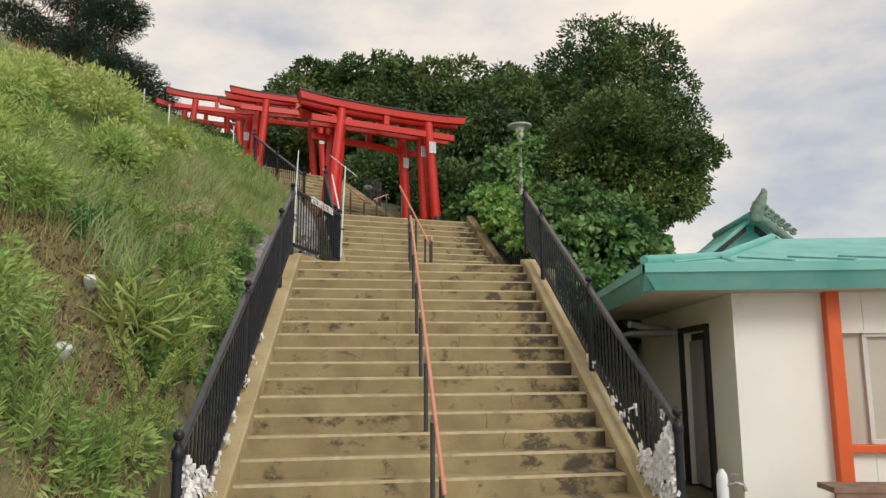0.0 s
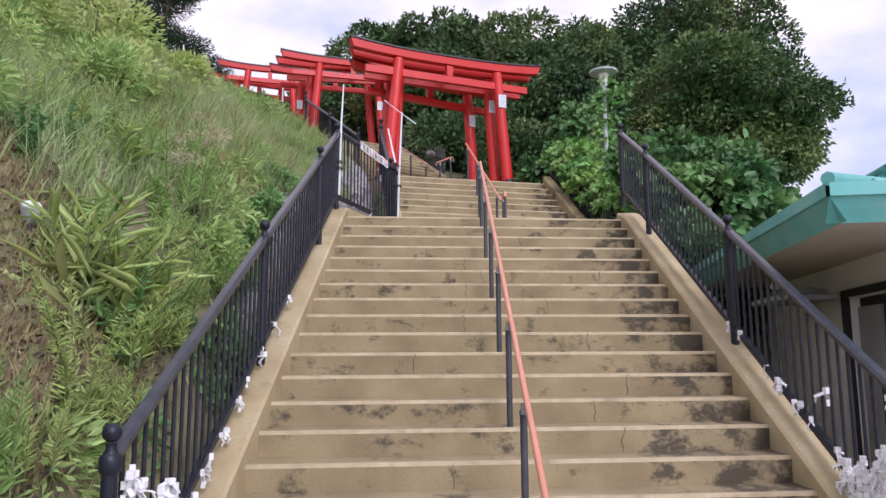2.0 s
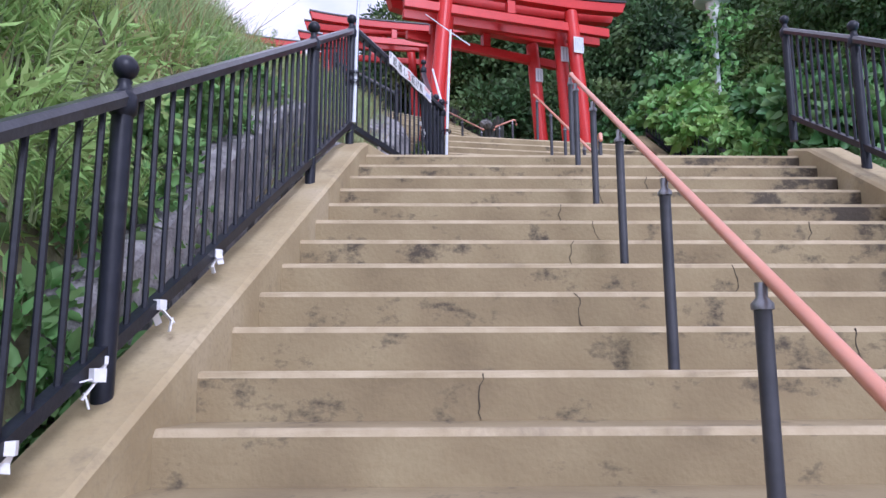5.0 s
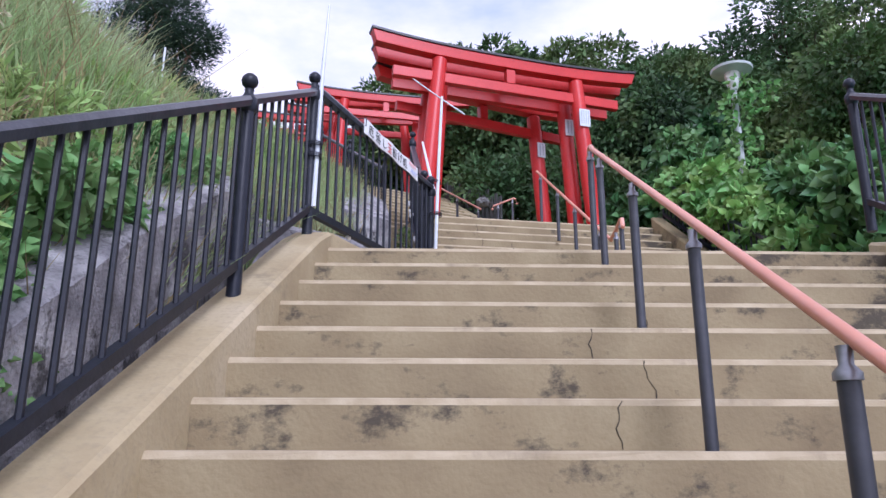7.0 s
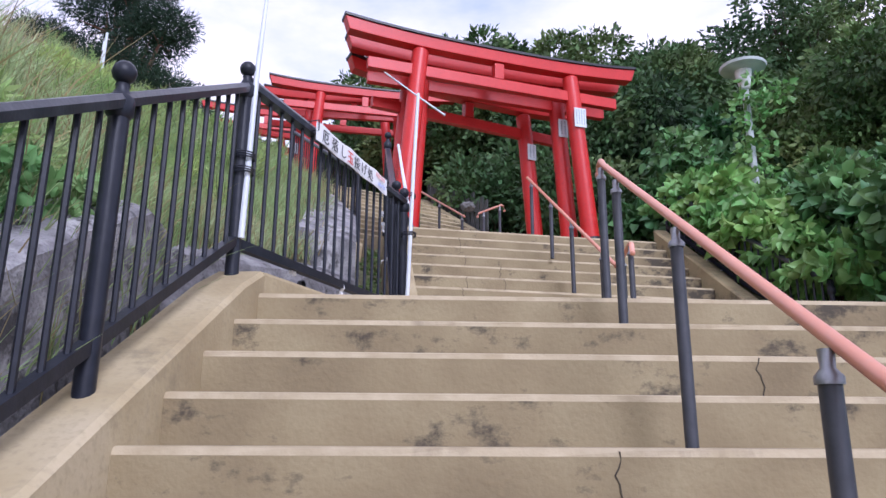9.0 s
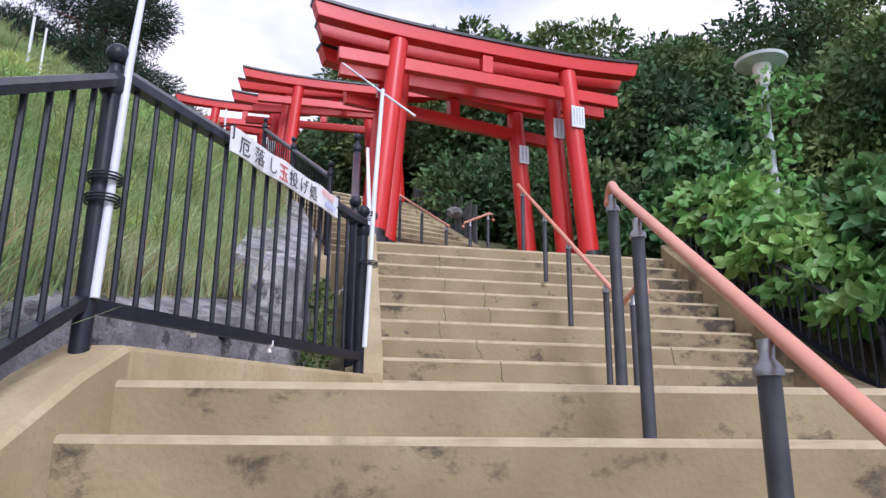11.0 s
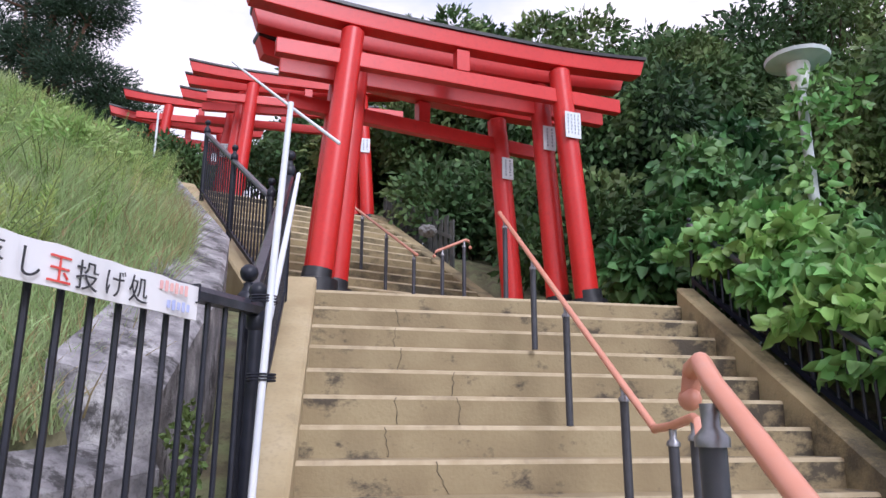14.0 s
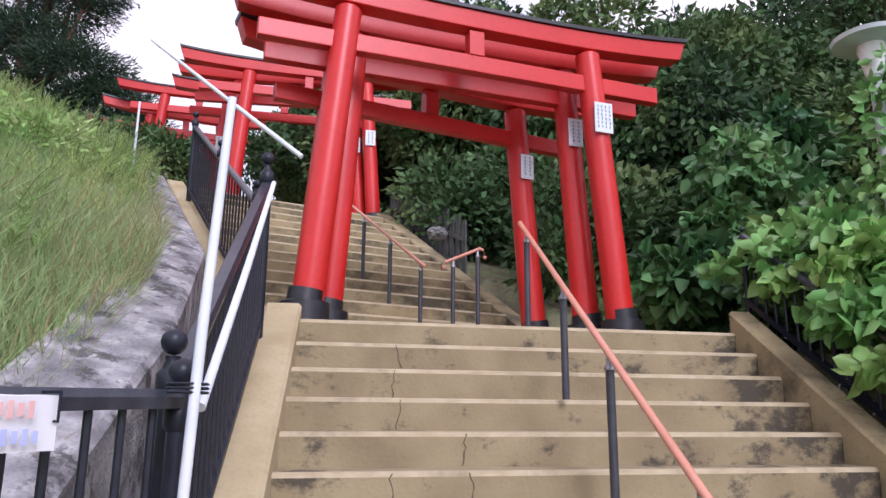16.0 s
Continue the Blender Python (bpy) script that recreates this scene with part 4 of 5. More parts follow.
# ---- banner on the landing railing ----
def banner():
    a, b = Vector((-1.562, 8.575, 4.293)), Vector((-1.270, 9.62, 4.32))
    d = (b - a)
    yaw = math.atan2(d.y, d.x)
    base = thing("banner", "white banner with black and red handwriting tied to the railing", "banner", a, yaw)
    L, h = d.length, 0.118
    s = Shape()
    n = 20
    v = []
    for i in range(n + 1):
        x = L * i / n
        yy = -0.055 - 0.006 * math.sin(i * 0.9)
        v += [(x, yy, 0.025 + 0.003 * math.sin(i * 1.7)), (x, yy, 0.025 - h), (x, yy + 0.006, 0.025 - h), (x, yy + 0.006, 0.025)]
    f = []
    for i in range(n):
        for j in range(4):
            f.append((i * 4 + j, i * 4 + (j + 1) % 4, i * 4 + 4 + (j + 1) % 4, i * 4 + 4 + j))
    f += [(3, 2, 1, 0), (n * 4, n * 4 + 1, n * 4 + 2, n * 4 + 3)]
    s.add(v, f)
    part("cloth", s.mesh("cloth", M_BANNER), base)
    chars = [("\u5384", M_INK, 0.03), ("\u843d", M_INK, 0.19), ("\u3057", M_INK, 0.345), ("\u7389", M_REDINK, 0.475), ("\u6295", M_INK, 0.605), ("\u3052", M_INK, 0.745), ("\u51e6", M_INK, 0.88)]
    for ch, mat, u in chars:
        cu = bpy.data.curves.new("character", "FONT")
        cu.body = ch
        cu.size = 0.092
        cu.extrude = 0.001
        cu.offset = -0.0004
        cu.materials.append(mat)
        o = new("character", cu)
        dg = bpy.context.evaluated_depsgraph_get()
        me = bpy.data.meshes.new_from_object(o.evaluated_get(dg))
        bpy.data.objects.remove(o)
        if len(me.vertices) == 0:
            continue
        part("character", me, base, "red brushed character" if mat is M_REDINK else "black brushed character",
             m=Matrix.Translation((0.03 + u * 0.72 * L, -0.064, -0.075)) @ Matrix.Rotation(radians(90), 4, "X"))
    for i in range(6):
        s = Shape()
        s.box((L * 0.80 + i * 0.026, -0.0645, -0.005), (0.014, 0.002, 0.028 + 0.008 * (i % 2)))
        part("small_writing", s.mesh("small_writing", M_PINKINK), base, "faint pink writing")
    for i in range(5):
        s = Shape()
        s.box((L * 0.84 + i * 0.026, -0.0645, -0.062), (0.014, 0.002, 0.026 + 0.008 * (i % 2)))
        part("small_writing", s.mesh("small_writing", M_BLUEINK), base, "faint blue writing")
    for x in (0.01, L - 0.01):
        s = Shape()
        s.tube([(x, -0.062, 0.035), (x, 0.035, 0.035), (x, 0.035, -0.03), (x, -0.062, -0.03), (x, -0.062, 0.035)], 0.004, 5)
        part("tie", s.mesh("tie", M_BLACK), base, "black tie cord")


banner()


def white_pole(label, pts, radii, ties=()):
    base = thing("pole", label, "pole", pts[0])
    o = Vector(pts[0])
    s = Shape()
    s.tube([Vector(p) - o for p in pts], radii, 10)
    part("shaft", s.mesh("shaft", M_POLE, True), base)
    for t in ties:
        q = Vector(t) - o
        s = Shape()
        for k in range(3):
            s.tube([q + Vector((0.058 * math.cos(a), 0.058 * math.sin(a), 0.012 * k)) for a in [i * math.pi / 6 for i in range(13)]], 0.004, 5)
        part("tie", s.mesh("tie", M_BLACK, True), base)


white_pole("thin white pole tied to the corner post", [(-1.71, 7.95, 3.42), (-1.70, 7.97, 4.3), (-1.68, 8.0, 4.92)], [0.017, 0.015, 0.008], [(-1.735, 7.965, 3.84), (-1.735, 7.965, 3.76)])
white_pole("white pole tied to the railing post", [(-1.10, 10.02, 3.50), (-1.07, 10.03, 4.5), (-1.04, 10.05, 5.24)], [0.016, 0.016, 0.013], [(-1.11, 10.06, 4.34), (-1.10, 10.06, 4.02)])
white_pole("white pole lashed along the top of the railing", [(-1.12, 10.2, 4.30), (-1.26, 11.0, 4.89), (-1.41, 11.85, 5.55)], [0.017, 0.016, 0.014])
white_pole("thin bare stick lashed across the pole's top", [(-1.33, 10.08, 5.46), (-1.04, 10.09, 5.23), (-0.82, 10.08, 5.056)], [0.005, 0.007, 0.008])


# ---- street lamp ----
def street_lamp():
    x, y = 3.0, 13.6
    g = float(land(x, y))
    b = thing("street_lamp", "pale grey lamp post with a disc hood, wrapped in vines", "street lamp", (x, y, g))
    s = Shape()
    s.tube([(0, 0, -0.1), (0, 0, 7.06 - g)], [0.055, 0.045], 12)
    part("pole", s.mesh("pole", M_LAMPMETAL, True), b)
    s = Shape()
    z = 7.34 - g
    s.tube([(0, 0, z - 0.06), (0, 0, z - 0.035), (0, 0, z), (0, 0, z + 0.03), (0, 0, z + 0.045)], [0.12, 0.29, 0.30, 0.12, 0.03], 24)
    part("hood", s.mesh("hood", M_LAMPMETAL, True), b, "flat disc hood")
    s = Shape()
    s.tube([(0, 0, z - 0.33), (0, 0, z - 0.30), (0, 0, z - 0.10), (0, 0, z - 0.055)], [0.06, 0.07, 0.11, 0.105], 18)
    part("globe", s.mesh("globe", M_LAMPGLASS, True), b, "milky glass globe")


street_lamp()


def spot_light(x, y, dz, aim):
    g = float(land(x, y))
    b = thing("garden_spotlight", "small white spotlight staked in the bank", "spotlight", (x, y, g))
    s = Shape()
    s.tube([(0, 0, -0.1), (0, 0, dz)], 0.015, 8)
    part("stake", s.mesh("stake", M_POSTGREY), b)
    d = Vector(aim).normalized()
    c = Vector((0, 0, dz + 0.06))
    s = Shape()
    s.tube([c - d * 0.09, c - d * 0.06, c + d * 0.05, c + d * 0.06], [0.02, 0.045, 0.06, 0.056], 14)
    part("head", s.mesh("head", M_LAMPMETAL, True), b)
    s = Shape()
    s.tube([c + d * 0.055, c + d * 0.065], [0.056, 0.052], 14)
    part("lens", s.mesh("lens", M_PLAQUE, True), b, "pale lens")


# ---- vegetation ----
M_SPRAY = material("fresh_green_leaves", [(0.17, 0.33, 0.07), (0.26, 0.44, 0.11), (0.38, 0.54, 0.17)], rough=0.45, scale=1.5, bump=0.05, island=0.3, translucent=0.3, spec=0.4)
M_VINE = material("vine_leaves", [(0.045, 0.115, 0.042), (0.09, 0.19, 0.06), (0.19, 0.32, 0.10)], rough=0.45, scale=1.1, bump=0.05, island=0.4, translucent=0.2, spec=0.4)
M_LITTER = material("brown_fallen_leaves", [(0.10, 0.07, 0.045), (0.20, 0.15, 0.10)], rough=0.9, scale=4, bump=0, island=0.5)


def rng_of(k):
    return np.random.default_rng(k)


def tree(name, label, x, y, blobs, leaves, size, seed, mat=None, trunk_r=0.22, z=None, width=0.5, inner=0.5, droop=0.25, bark=None, limbs=9):
    r = rng_of(seed)
    g = float(land(x, y)) if z is None else z
    b = thing(name, label, "tree", (x, y, g))
    rel = [(bx - x, by - y, bz - g, rx, ry, rz) for bx, by, bz, rx, ry, rz in blobs]
    mid = np.mean([q[:3] for q in rel], 0)
    s = Shape()
    fork = Vector((mid[0] * 0.35, mid[1] * 0.35, max(mid[2] * 0.55, 0.5)))
    s.tube([(0, 0, -0.4), (mid[0] * 0.08, mid[1] * 0.08, fork.z * 0.4), fork, Vector(mid)], [trunk_r * 1.3, trunk_r, trunk_r * 0.8, trunk_r * 0.35], 10)
    for q in (rel if len(rel) <= limbs else [rel[i] for i in r.choice(len(rel), limbs, replace=False)]):
        t = Vector(q[:3])
        m = fork.lerp(t, 0.5) + Vector(r.normal(0, 0.25, 3))
        s.tube([fork, m, t], [trunk_r * 0.5, trunk_r * 0.32, trunk_r * 0.1], 7)
        for _ in range(3):
            e = t + Vector(r.normal(0, 1, 3)).normalized() * 0.7 * q[3]
            s.tube([m.lerp(t, 0.6), e], [trunk_r * 0.18, trunk_r * 0.05], 5)
    part("trunk", s.mesh("trunk", bark or M_BARK, True), b)
    p, d = shell(rel, leaves, r, inner=inner)
    part("crown", leaf_mesh("crown", mat or M_TREE, p, d, size, size * width, droop, r), b)
    return b


def clump_blobs(cx, cy, cz, rx, ry, rz, n, seed, size=(0.35, 0.6)):
    """Many lumps spread over one big ellipsoid."""
    r = rng_of(seed)
    out = [(cx, cy, cz, rx * 0.72, ry * 0.72, rz * 0.72)]
    for _ in range(n):
        d = r.normal(0, 1, 3)
        d /= np.linalg.norm(d)
        k = r.uniform(*size)
        q = r.uniform(0.5, 0.98)
        out.append((cx + d[0] * rx * q, cy + d[1] * ry * q, cz + d[2] * rz * q, rx * k, ry * k, rz * k * 0.85))
    return out


def bush(name, label, blobs, leaves, size, seed, mat=None, width=0.75, kind="broad", category="shrub", droop=0.35, inner=0.45, stems=5):
    r = rng_of(seed)
    x, y = blobs[0][0], blobs[0][1]
    g = float(land(x, y))
    b = thing(name, label, category, (x, y, g))
    if kind == "broad":
        more = []
        for q in blobs:
            for _ in range(5):
                o = r.normal(0, 1, 3)
                o /= np.linalg.norm(o)
                k = r.uniform(0.28, 0.55)
                more.append((q[0] + o[0] * q[3] * 0.9, q[1] + o[1] * q[4] * 0.9, q[2] + o[2] * q[5] * 0.9, q[3] * k, q[4] * k, q[5] * k * 0.8))
        blobs = [(q[0], q[1], q[2], q[3] * 0.85, q[4] * 0.85, q[5] * 0.85) for q in blobs] + more
    rel = [(bx - x, by - y, bz - g, rx, ry, rz) for bx, by, bz, rx, ry, rz in blobs]
    s = Shape()
    for q in rel[:stems]:
        for _ in range(2):
            e = Vector(q[:3]) + Vector(r.normal(0, 0.4, 3)) * q[3]
            f = Vector((q[0] * 0.7, q[1] * 0.7, max(-0.15, float(land(x + q[0] * 0.7, y + q[1] * 0.7)) - g - 0.1)))
            s.tube([f, f.lerp(e, 0.5) + Vector(r.normal(0, 0.08, 3)), e], [0.013, 0.01, 0.004], 5)
    if stems:
        part("stem", s.mesh("stem", M_BARK), b)
    p, d = shell(rel, leaves, r, inner=inner, top_bias=0.3)
    part("foliage", leaf_mesh("foliage", mat or M_BUSH, p, d, size, size * width, droop, r, kind=kind), b)
    return b


# tall broadleaf beside the stairs
tree("broadleaf_tree", "large rounded dark green broadleaf tree above the stairs", 6.2, 17.8, clump_blobs(6.65, 17.0, 7.05, 2.65, 2.45, 2.2, 70, 3, (0.18, 0.36)), 80000, 0.14, 11, trunk_r=0.28)

# the wood behind the gates
WOOD = ((-2.2, 23.4, 11.7, 1.9), (-0.3, 22.2, 11.1, 2.1), (1.7, 21.6, 10.3, 2.1), (4.4, 23.5, 10.2, 2.3), (0.6, 22.5, 10.4, 2.2), (3.4, 21.5, 9.6, 2.3),
        (6.0, 23.5, 10.6, 2.5), (9.0, 23.5, 12.0, 2.8), (-1.6, 24.0, 11.0, 1.9), (-4.8, 27.5, 12.0, 1.8))
for i, (x, y, z, rr) in enumerate(WOOD):
    tree("wood_tree", "dark dense broadleaf tree in the wood behind the gates", x, y, clump_blobs(x, y, z - (0.5 if x < 3 else -0.2), rr, rr, rr * 1.0, 30, 40 + i, (0.2, 0.42)), 24000, 0.185, 60 + i, mat=M_BACKTREE, trunk_r=0.2)
# understorey
UNDER = ((1.6, 17.6, 6.5, 1.5), (3.4, 17.0, 6.6, 1.6), (0.4, 19.4, 7.6, 1.5), (2.4, 19.4, 8.0, 1.8), (4.6, 16.4, 6.2, 1.0), (5.6, 18.6, 7.6, 1.8), (4.4, 14.4, 5.3, 0.8), (-0.6, 21.6, 8.9, 1.5), (2.6, 15.8, 5.6, 1.0), (-3.0, 23.2, 9.5, 1.6), (-4.6, 25.6, 10.4, 1.8), (2.9, 14.6, 5.3, 0.8))
for i, (x, y, z, rr) in enumerate(UNDER):
    if 2.3 < x < 4 and y < 17.2:
        bush("thicket_shrub", "vine-covered green shrub in the thicket beside the stair", clump_blobs(x, y, z, rr, rr, rr, 9, 90 + i, (0.3, 0.5)), 6500, 0.19, 110 + i, mat=M_VINE, width=0.72, droop=0.6, inner=0.35)
    else:
        bush("thicket_shrub", "dark shaded shrub in the thicket beside the upper stair", clump_blobs(x, y, z, rr, rr, rr, 9, 90 + i, (0.3, 0.55)), 8000, 0.17, 110 + i, mat=M_BACKTREE, width=0.5, kind="diamond", inner=0.3)

# pine on the hilltop
PINE = [(-13 + dx, 26.5 + dy, z, rx, rx, 0.55) for dx, dy, z, rx in ((-2.6, 0, 14.4, 1.5), (-1.4, 0.6, 15.4, 1.6), (0.4, 0, 14.6, 1.5), (1.7, -0.3, 13.6, 1.6), (2.5, 0.2, 12.8, 1.5), (0.9, 0.3, 15.9, 1.4),
        (-0.5, 0, 16.9, 1.5), (0.7, 0, 17.6, 1.2), (-0.4, 0.3, 18.5, 1.2), (-2.9, 0.3, 16.2, 1.2), (1.6, 0.2, 16.4, 1.2), (0.3, 0, 19.2, 0.8), (3.0, 0.5, 12.0, 1.3), (-1.0, -0.4, 13.2, 1.6), (1.2, 0.2, 12.4, 1.5))]
tree("pine_tree", "tall dark pine with layered boughs on the hilltop", -13.0, 26.5, PINE, 75000, 0.2, 5, mat=M_PINE, trunk_r=0.26, width=0.16, inner=0.2, droop=-0.1, bark=M_PINEBARK, limbs=15)

# broad-leaved bushes by the second flight
bush("broadleaf_bush", "bright broad-leaved bush crowding the landing railing", [(3.05, 10.5, 4.0, 0.5, 0.5, 0.6), (2.95, 11.2, 4.6, 0.4, 0.45, 0.4), (3.5, 11.3, 4.4, 0.75, 0.7, 0.7), (3.8, 10.0, 3.7, 0.8, 0.8, 0.8), (3.1, 9.9, 3.5, 0.45, 0.5, 0.55), (4.4, 11.0, 4.2, 0.9, 0.9, 0.9)], 8500, 0.165, 21, mat=M_VINE, droop=0.6)
bush("broadleaf_bush", "bright broad-leaved bush leaning over the stair kerb", [(3.1, 11.9, 4.8, 0.36, 0.45, 0.38), (3.3, 12.2, 4.7, 0.5, 0.5, 0.65), (3.0, 12.7, 5.0, 0.3, 0.4, 0.3), (3.2, 12.9, 5.1, 0.45, 0.45, 0.45), (3.8, 12.5, 4.9, 0.8, 0.7, 0.75), (2.9, 13.4, 5.2, 0.25, 0.3, 0.22)], 7500, 0.16, 22, mat=M_VINE, droop=0.6)
bush("broadleaf_bush", "leafy bush beyond the stair railing", [(3.1, 9.3, 2.6, 0.8, 0.7, 0.9), (3.7, 9.2, 2.3, 0.8, 0.7, 0.8), (4.3, 9.6, 2.1, 0.7, 0.7, 0.7)], 8000, 0.125, 23, mat=M_VINE)
for k, lab in ((0.6, "broad-leaved spray hanging over the bush railing"), (2.6, "bright broad-leaved spray covering the railing's top"), (4.4, "tangle of broad leaves over the railing and kerb"), (-1.2, "broad-leaved spray beside the landing railing"), (6.4, "bright broad-leaved spray above the upper railing"), (7.8, "bright broad-leaved spray at the railing's upper end")):
    q = [U1 + UR * (W2 + o) + UL * (k + s_) for o, s_ in ((0.66, 0.0), (0.5, 0.6), (0.72, 1.2), (0.55, -0.4), (0.45, 1.6))]
    bush("broadleaf_spray", lab, [(p.x, p.y, 3.2 + (k + 0.5) * RISE + h, 0.34, 0.38, r_) for p, h, r_ in zip(q, (0.92, 0.86, 1.0, 0.8, 0.86), (0.2, 0.13, 0.2, 0.15, 0.11))], 850, 0.15, int(640 + k * 10), mat=M_SPRAY if k in (2.6, 6.4) else M_BUSH, width=0.72, droop=0.5, stems=1)
bush("climbing_vine", "green vine climbing the lamp post", [(3.02, 13.5, 6.4, 0.24, 0.24, 0.42), (3.14, 13.5, 6.98, 0.3, 0.25, 0.18), (3.04, 13.55, 6.0, 0.2, 0.2, 0.4), (3.1, 13.55, 5.5, 0.26, 0.26, 0.4), (3.3, 13.4, 6.75, 0.2, 0.15, 0.25), (2.86, 13.5, 6.6, 0.16, 0.14, 0.3), (3.45, 13.4, 6.9, 0.12, 0.1, 0.25)], 330, 0.11, 24, mat=M_BUSH, category="vine", droop=0.6, stems=0)


# grass of the bank: one sheet of many blades
def grass(count, seed, mat, height, name, label, box, umin=0.15, umax=9.0, width=0.012, keep=None):
    r = rng_of(seed)
    x, y = r.uniform(box[0], box[1], count), r.uniform(box[2], box[3], count)
    ul, _ = edge_of(LEFT_EDGE, x, y)
    ok = (ul > umin) & (ul < umax)
    if keep is not None:
        ok &= keep(x, y, r)
    x, y = x[ok], y[ok]
    n = len(x)
    z = land(x, y)
    h = height * r.uniform(0.5, 1.3, n) * (1 + 0.35 * noise2(x, y, 1.1, 2.0))
    a = r.uniform(0, 2 * np.pi, n)
    side = np.stack([np.cos(a), np.sin(a), 0 * a], 1) * width * r.uniform(0.6, 1.4, n)[:, None]
    lean = np.stack([r.normal(0.1, 0.45, n), r.normal(-0.1, 0.45, n), 0 * a], 1) * h[:, None]
    p = np.stack([x, y, z - 0.02], 1)
    up = np.stack([0 * h, 0 * h, h], 1)
    v = np.stack([p - side, p + side, p + up * 0.55 + lean * 0.35 + side * 0.8, p + up * 0.55 + lean * 0.35 - side * 0.8,
                  p + up + lean + side * 0.1, p + up + lean - side * 0.1], 1).reshape(-1, 3)
    base = np.arange(n)[:, None] * 6
    quads = np.concatenate([base + np.array([[0, 1, 2, 3]]), base + np.array([[3, 2, 4, 5]])], 1).reshape(-1, 4)
    thing(name, label, "grass", kind="stuff", data=quad_mesh(name, mat, v, quads))


grass(230000, 31, M_GRASS, 0.22, "meadow_grass", "long green grass covering the bank", (-8, -1.8, 6.5, 18), width=0.0045, umin=0.02, umax=6)
grass(120000, 34, M_GRASS, 0.28, "bank_grass", "green grass on the lower bank", (-12, -1.9, -1, 12), width=0.006, umax=11, umin=0.7,
      keep=lambda x, y, r: ((x + 3.15) / 0.75) ** 2 + ((y - 2.6) / 0.95) ** 2 > 1 + r.normal(0, 0.3, len(x)))
grass(70000, 32, M_GRASS, 0.4, "far_grass", "long green grass on the upper hillside", (-20, -2, 10, 32), width=0.014, umax=14,
      keep=lambda x, y, r: (y > 17.5) | (edge_of(LEFT_EDGE, x, y)[0] > 5.5))
grass(60000, 33, M_STRAW, 0.30, "dry_grass", "dry straw grass among the green", (-12, -1.7, 0, 18), width=0.005, umin=0.0, umax=11,
      keep=lambda x, y, r: (noise2(x, y, 0.9, 3.3) + r.normal(0, 0.25, len(x)) > 0.1) | ((y > 8) & (edge_of(LEFT_EDGE, x, y)[0] < 0.2)))
grass(15000, 37, M_STRAW, 0.24, "dry_fringe", "straw-coloured dry grass along the wall's edge", (-6, -1.6, 8, 18), width=0.004, umin=0.0, umax=0.5)
grass(9000, 38, M_STRAW, 0.10, "bare_patch_straw", "flattened dry straw on the bare patch of the bank", (-4.1, -2.2, 1.5, 3.7), width=0.005, umin=0.2, umax=3)
lr = rng_of(41)
lx, ly = lr.uniform(-4.1, -2.15, 5000), lr.uniform(1.4, 3.8, 5000)
litter = leaf_mesh("leaf_litter", M_LITTER, np.stack([lx, ly, land(lx, ly) + 0.012], 1), np.stack([lr.normal(0.3, 1, 5000), lr.normal(0, 1, 5000), np.full(5000, 0.25)], 1), 0.055, 0.025, 0.0, lr)
thing("leaf_litter", "brown fallen leaves and litter on the bare patch", "leaf litter", kind="stuff", data=litter)


# ---- weeds of the bank ----
def weed_mesh(seed, h, leaf, n, strap=False, mat=None, wide=0.2):
    """Stem and leaves of one tall weed, foot at the origin."""
    r = rng_of(seed)
    stem = Shape()
    feet, outs, size = [], [], []
    for k in range(r.integers(3, 6)):
        a = r.uniform(0, 2 * math.pi)
        reach = h * r.uniform(0.15, 0.45)
        hh = h * r.uniform(0.65, 1.0)
        pts = [Vector((0.03 * math.cos(a), 0.03 * math.sin(a), -0.08)), Vector((reach * 0.35 * math.cos(a), reach * 0.35 * math.sin(a), hh * 0.5)), Vector((reach * math.cos(a), reach * math.sin(a), hh))]
        stem.tube(pts, [0.008, 0.006, 0.003], 5)
        for i in range(n):
            t = 0.12 + 0.88 * (i + r.random()) / n
            p = pts[0].lerp(pts[1], t * 2) if t < 0.5 else pts[1].lerp(pts[2], t * 2 - 1)
            b = r.uniform(0, 2 * math.pi)
            feet.append(p)
            outs.append((math.cos(b) * 1.3, math.sin(b) * 1.3, 0.75))
            size.append(leaf * (1.15 - 0.6 * t))
    feet, outs, size = np.array(feet), np.array(outs), np.array(size)
    return stem.mesh("stem", M_STEM), leaf_mesh("leaves", mat or M_WEED, feet, outs, size, size * (0.06 if strap else wide), 0.15 if not strap else 0.5, r, kind="broad")


WEEDS = [weed_mesh(200 + i, *q) for i, q in enumerate(((0.9, 0.125, 90), (0.75, 0.10, 110), (1.05, 0.115, 110), (0.6, 0.15, 60), (0.95, 0.09, 170, False, M_WEED_PALE, 0.13), (0.8, 0.08, 180, False, M_WEED_PALE, 0.14), (0.7, 0.12, 90, False, M_WEED_DARK, 0.35), (1.0, 0.10, 130, False, M_WEED_DARK, 0.25)))]
STRAPS = [weed_mesh(230, 0.7, 0.55, 16, True, M_WEED_PALE), weed_mesh(231, 0.55, 0.45, 18, True, M_WEED)]


def weed(x, y, k, scale, turn, kind="weed_plant", label="tall leafy green weed on the bank", pool=None):
    st, lv = (pool or WEEDS)[k]
    b = thing(kind, label, "weed", (x, y, float(land(x, y))), turn, group="weeds of the bank")
    b.scale = (scale, scale, scale)
    part("stem", st, b)
    part("leaves", lv, b)


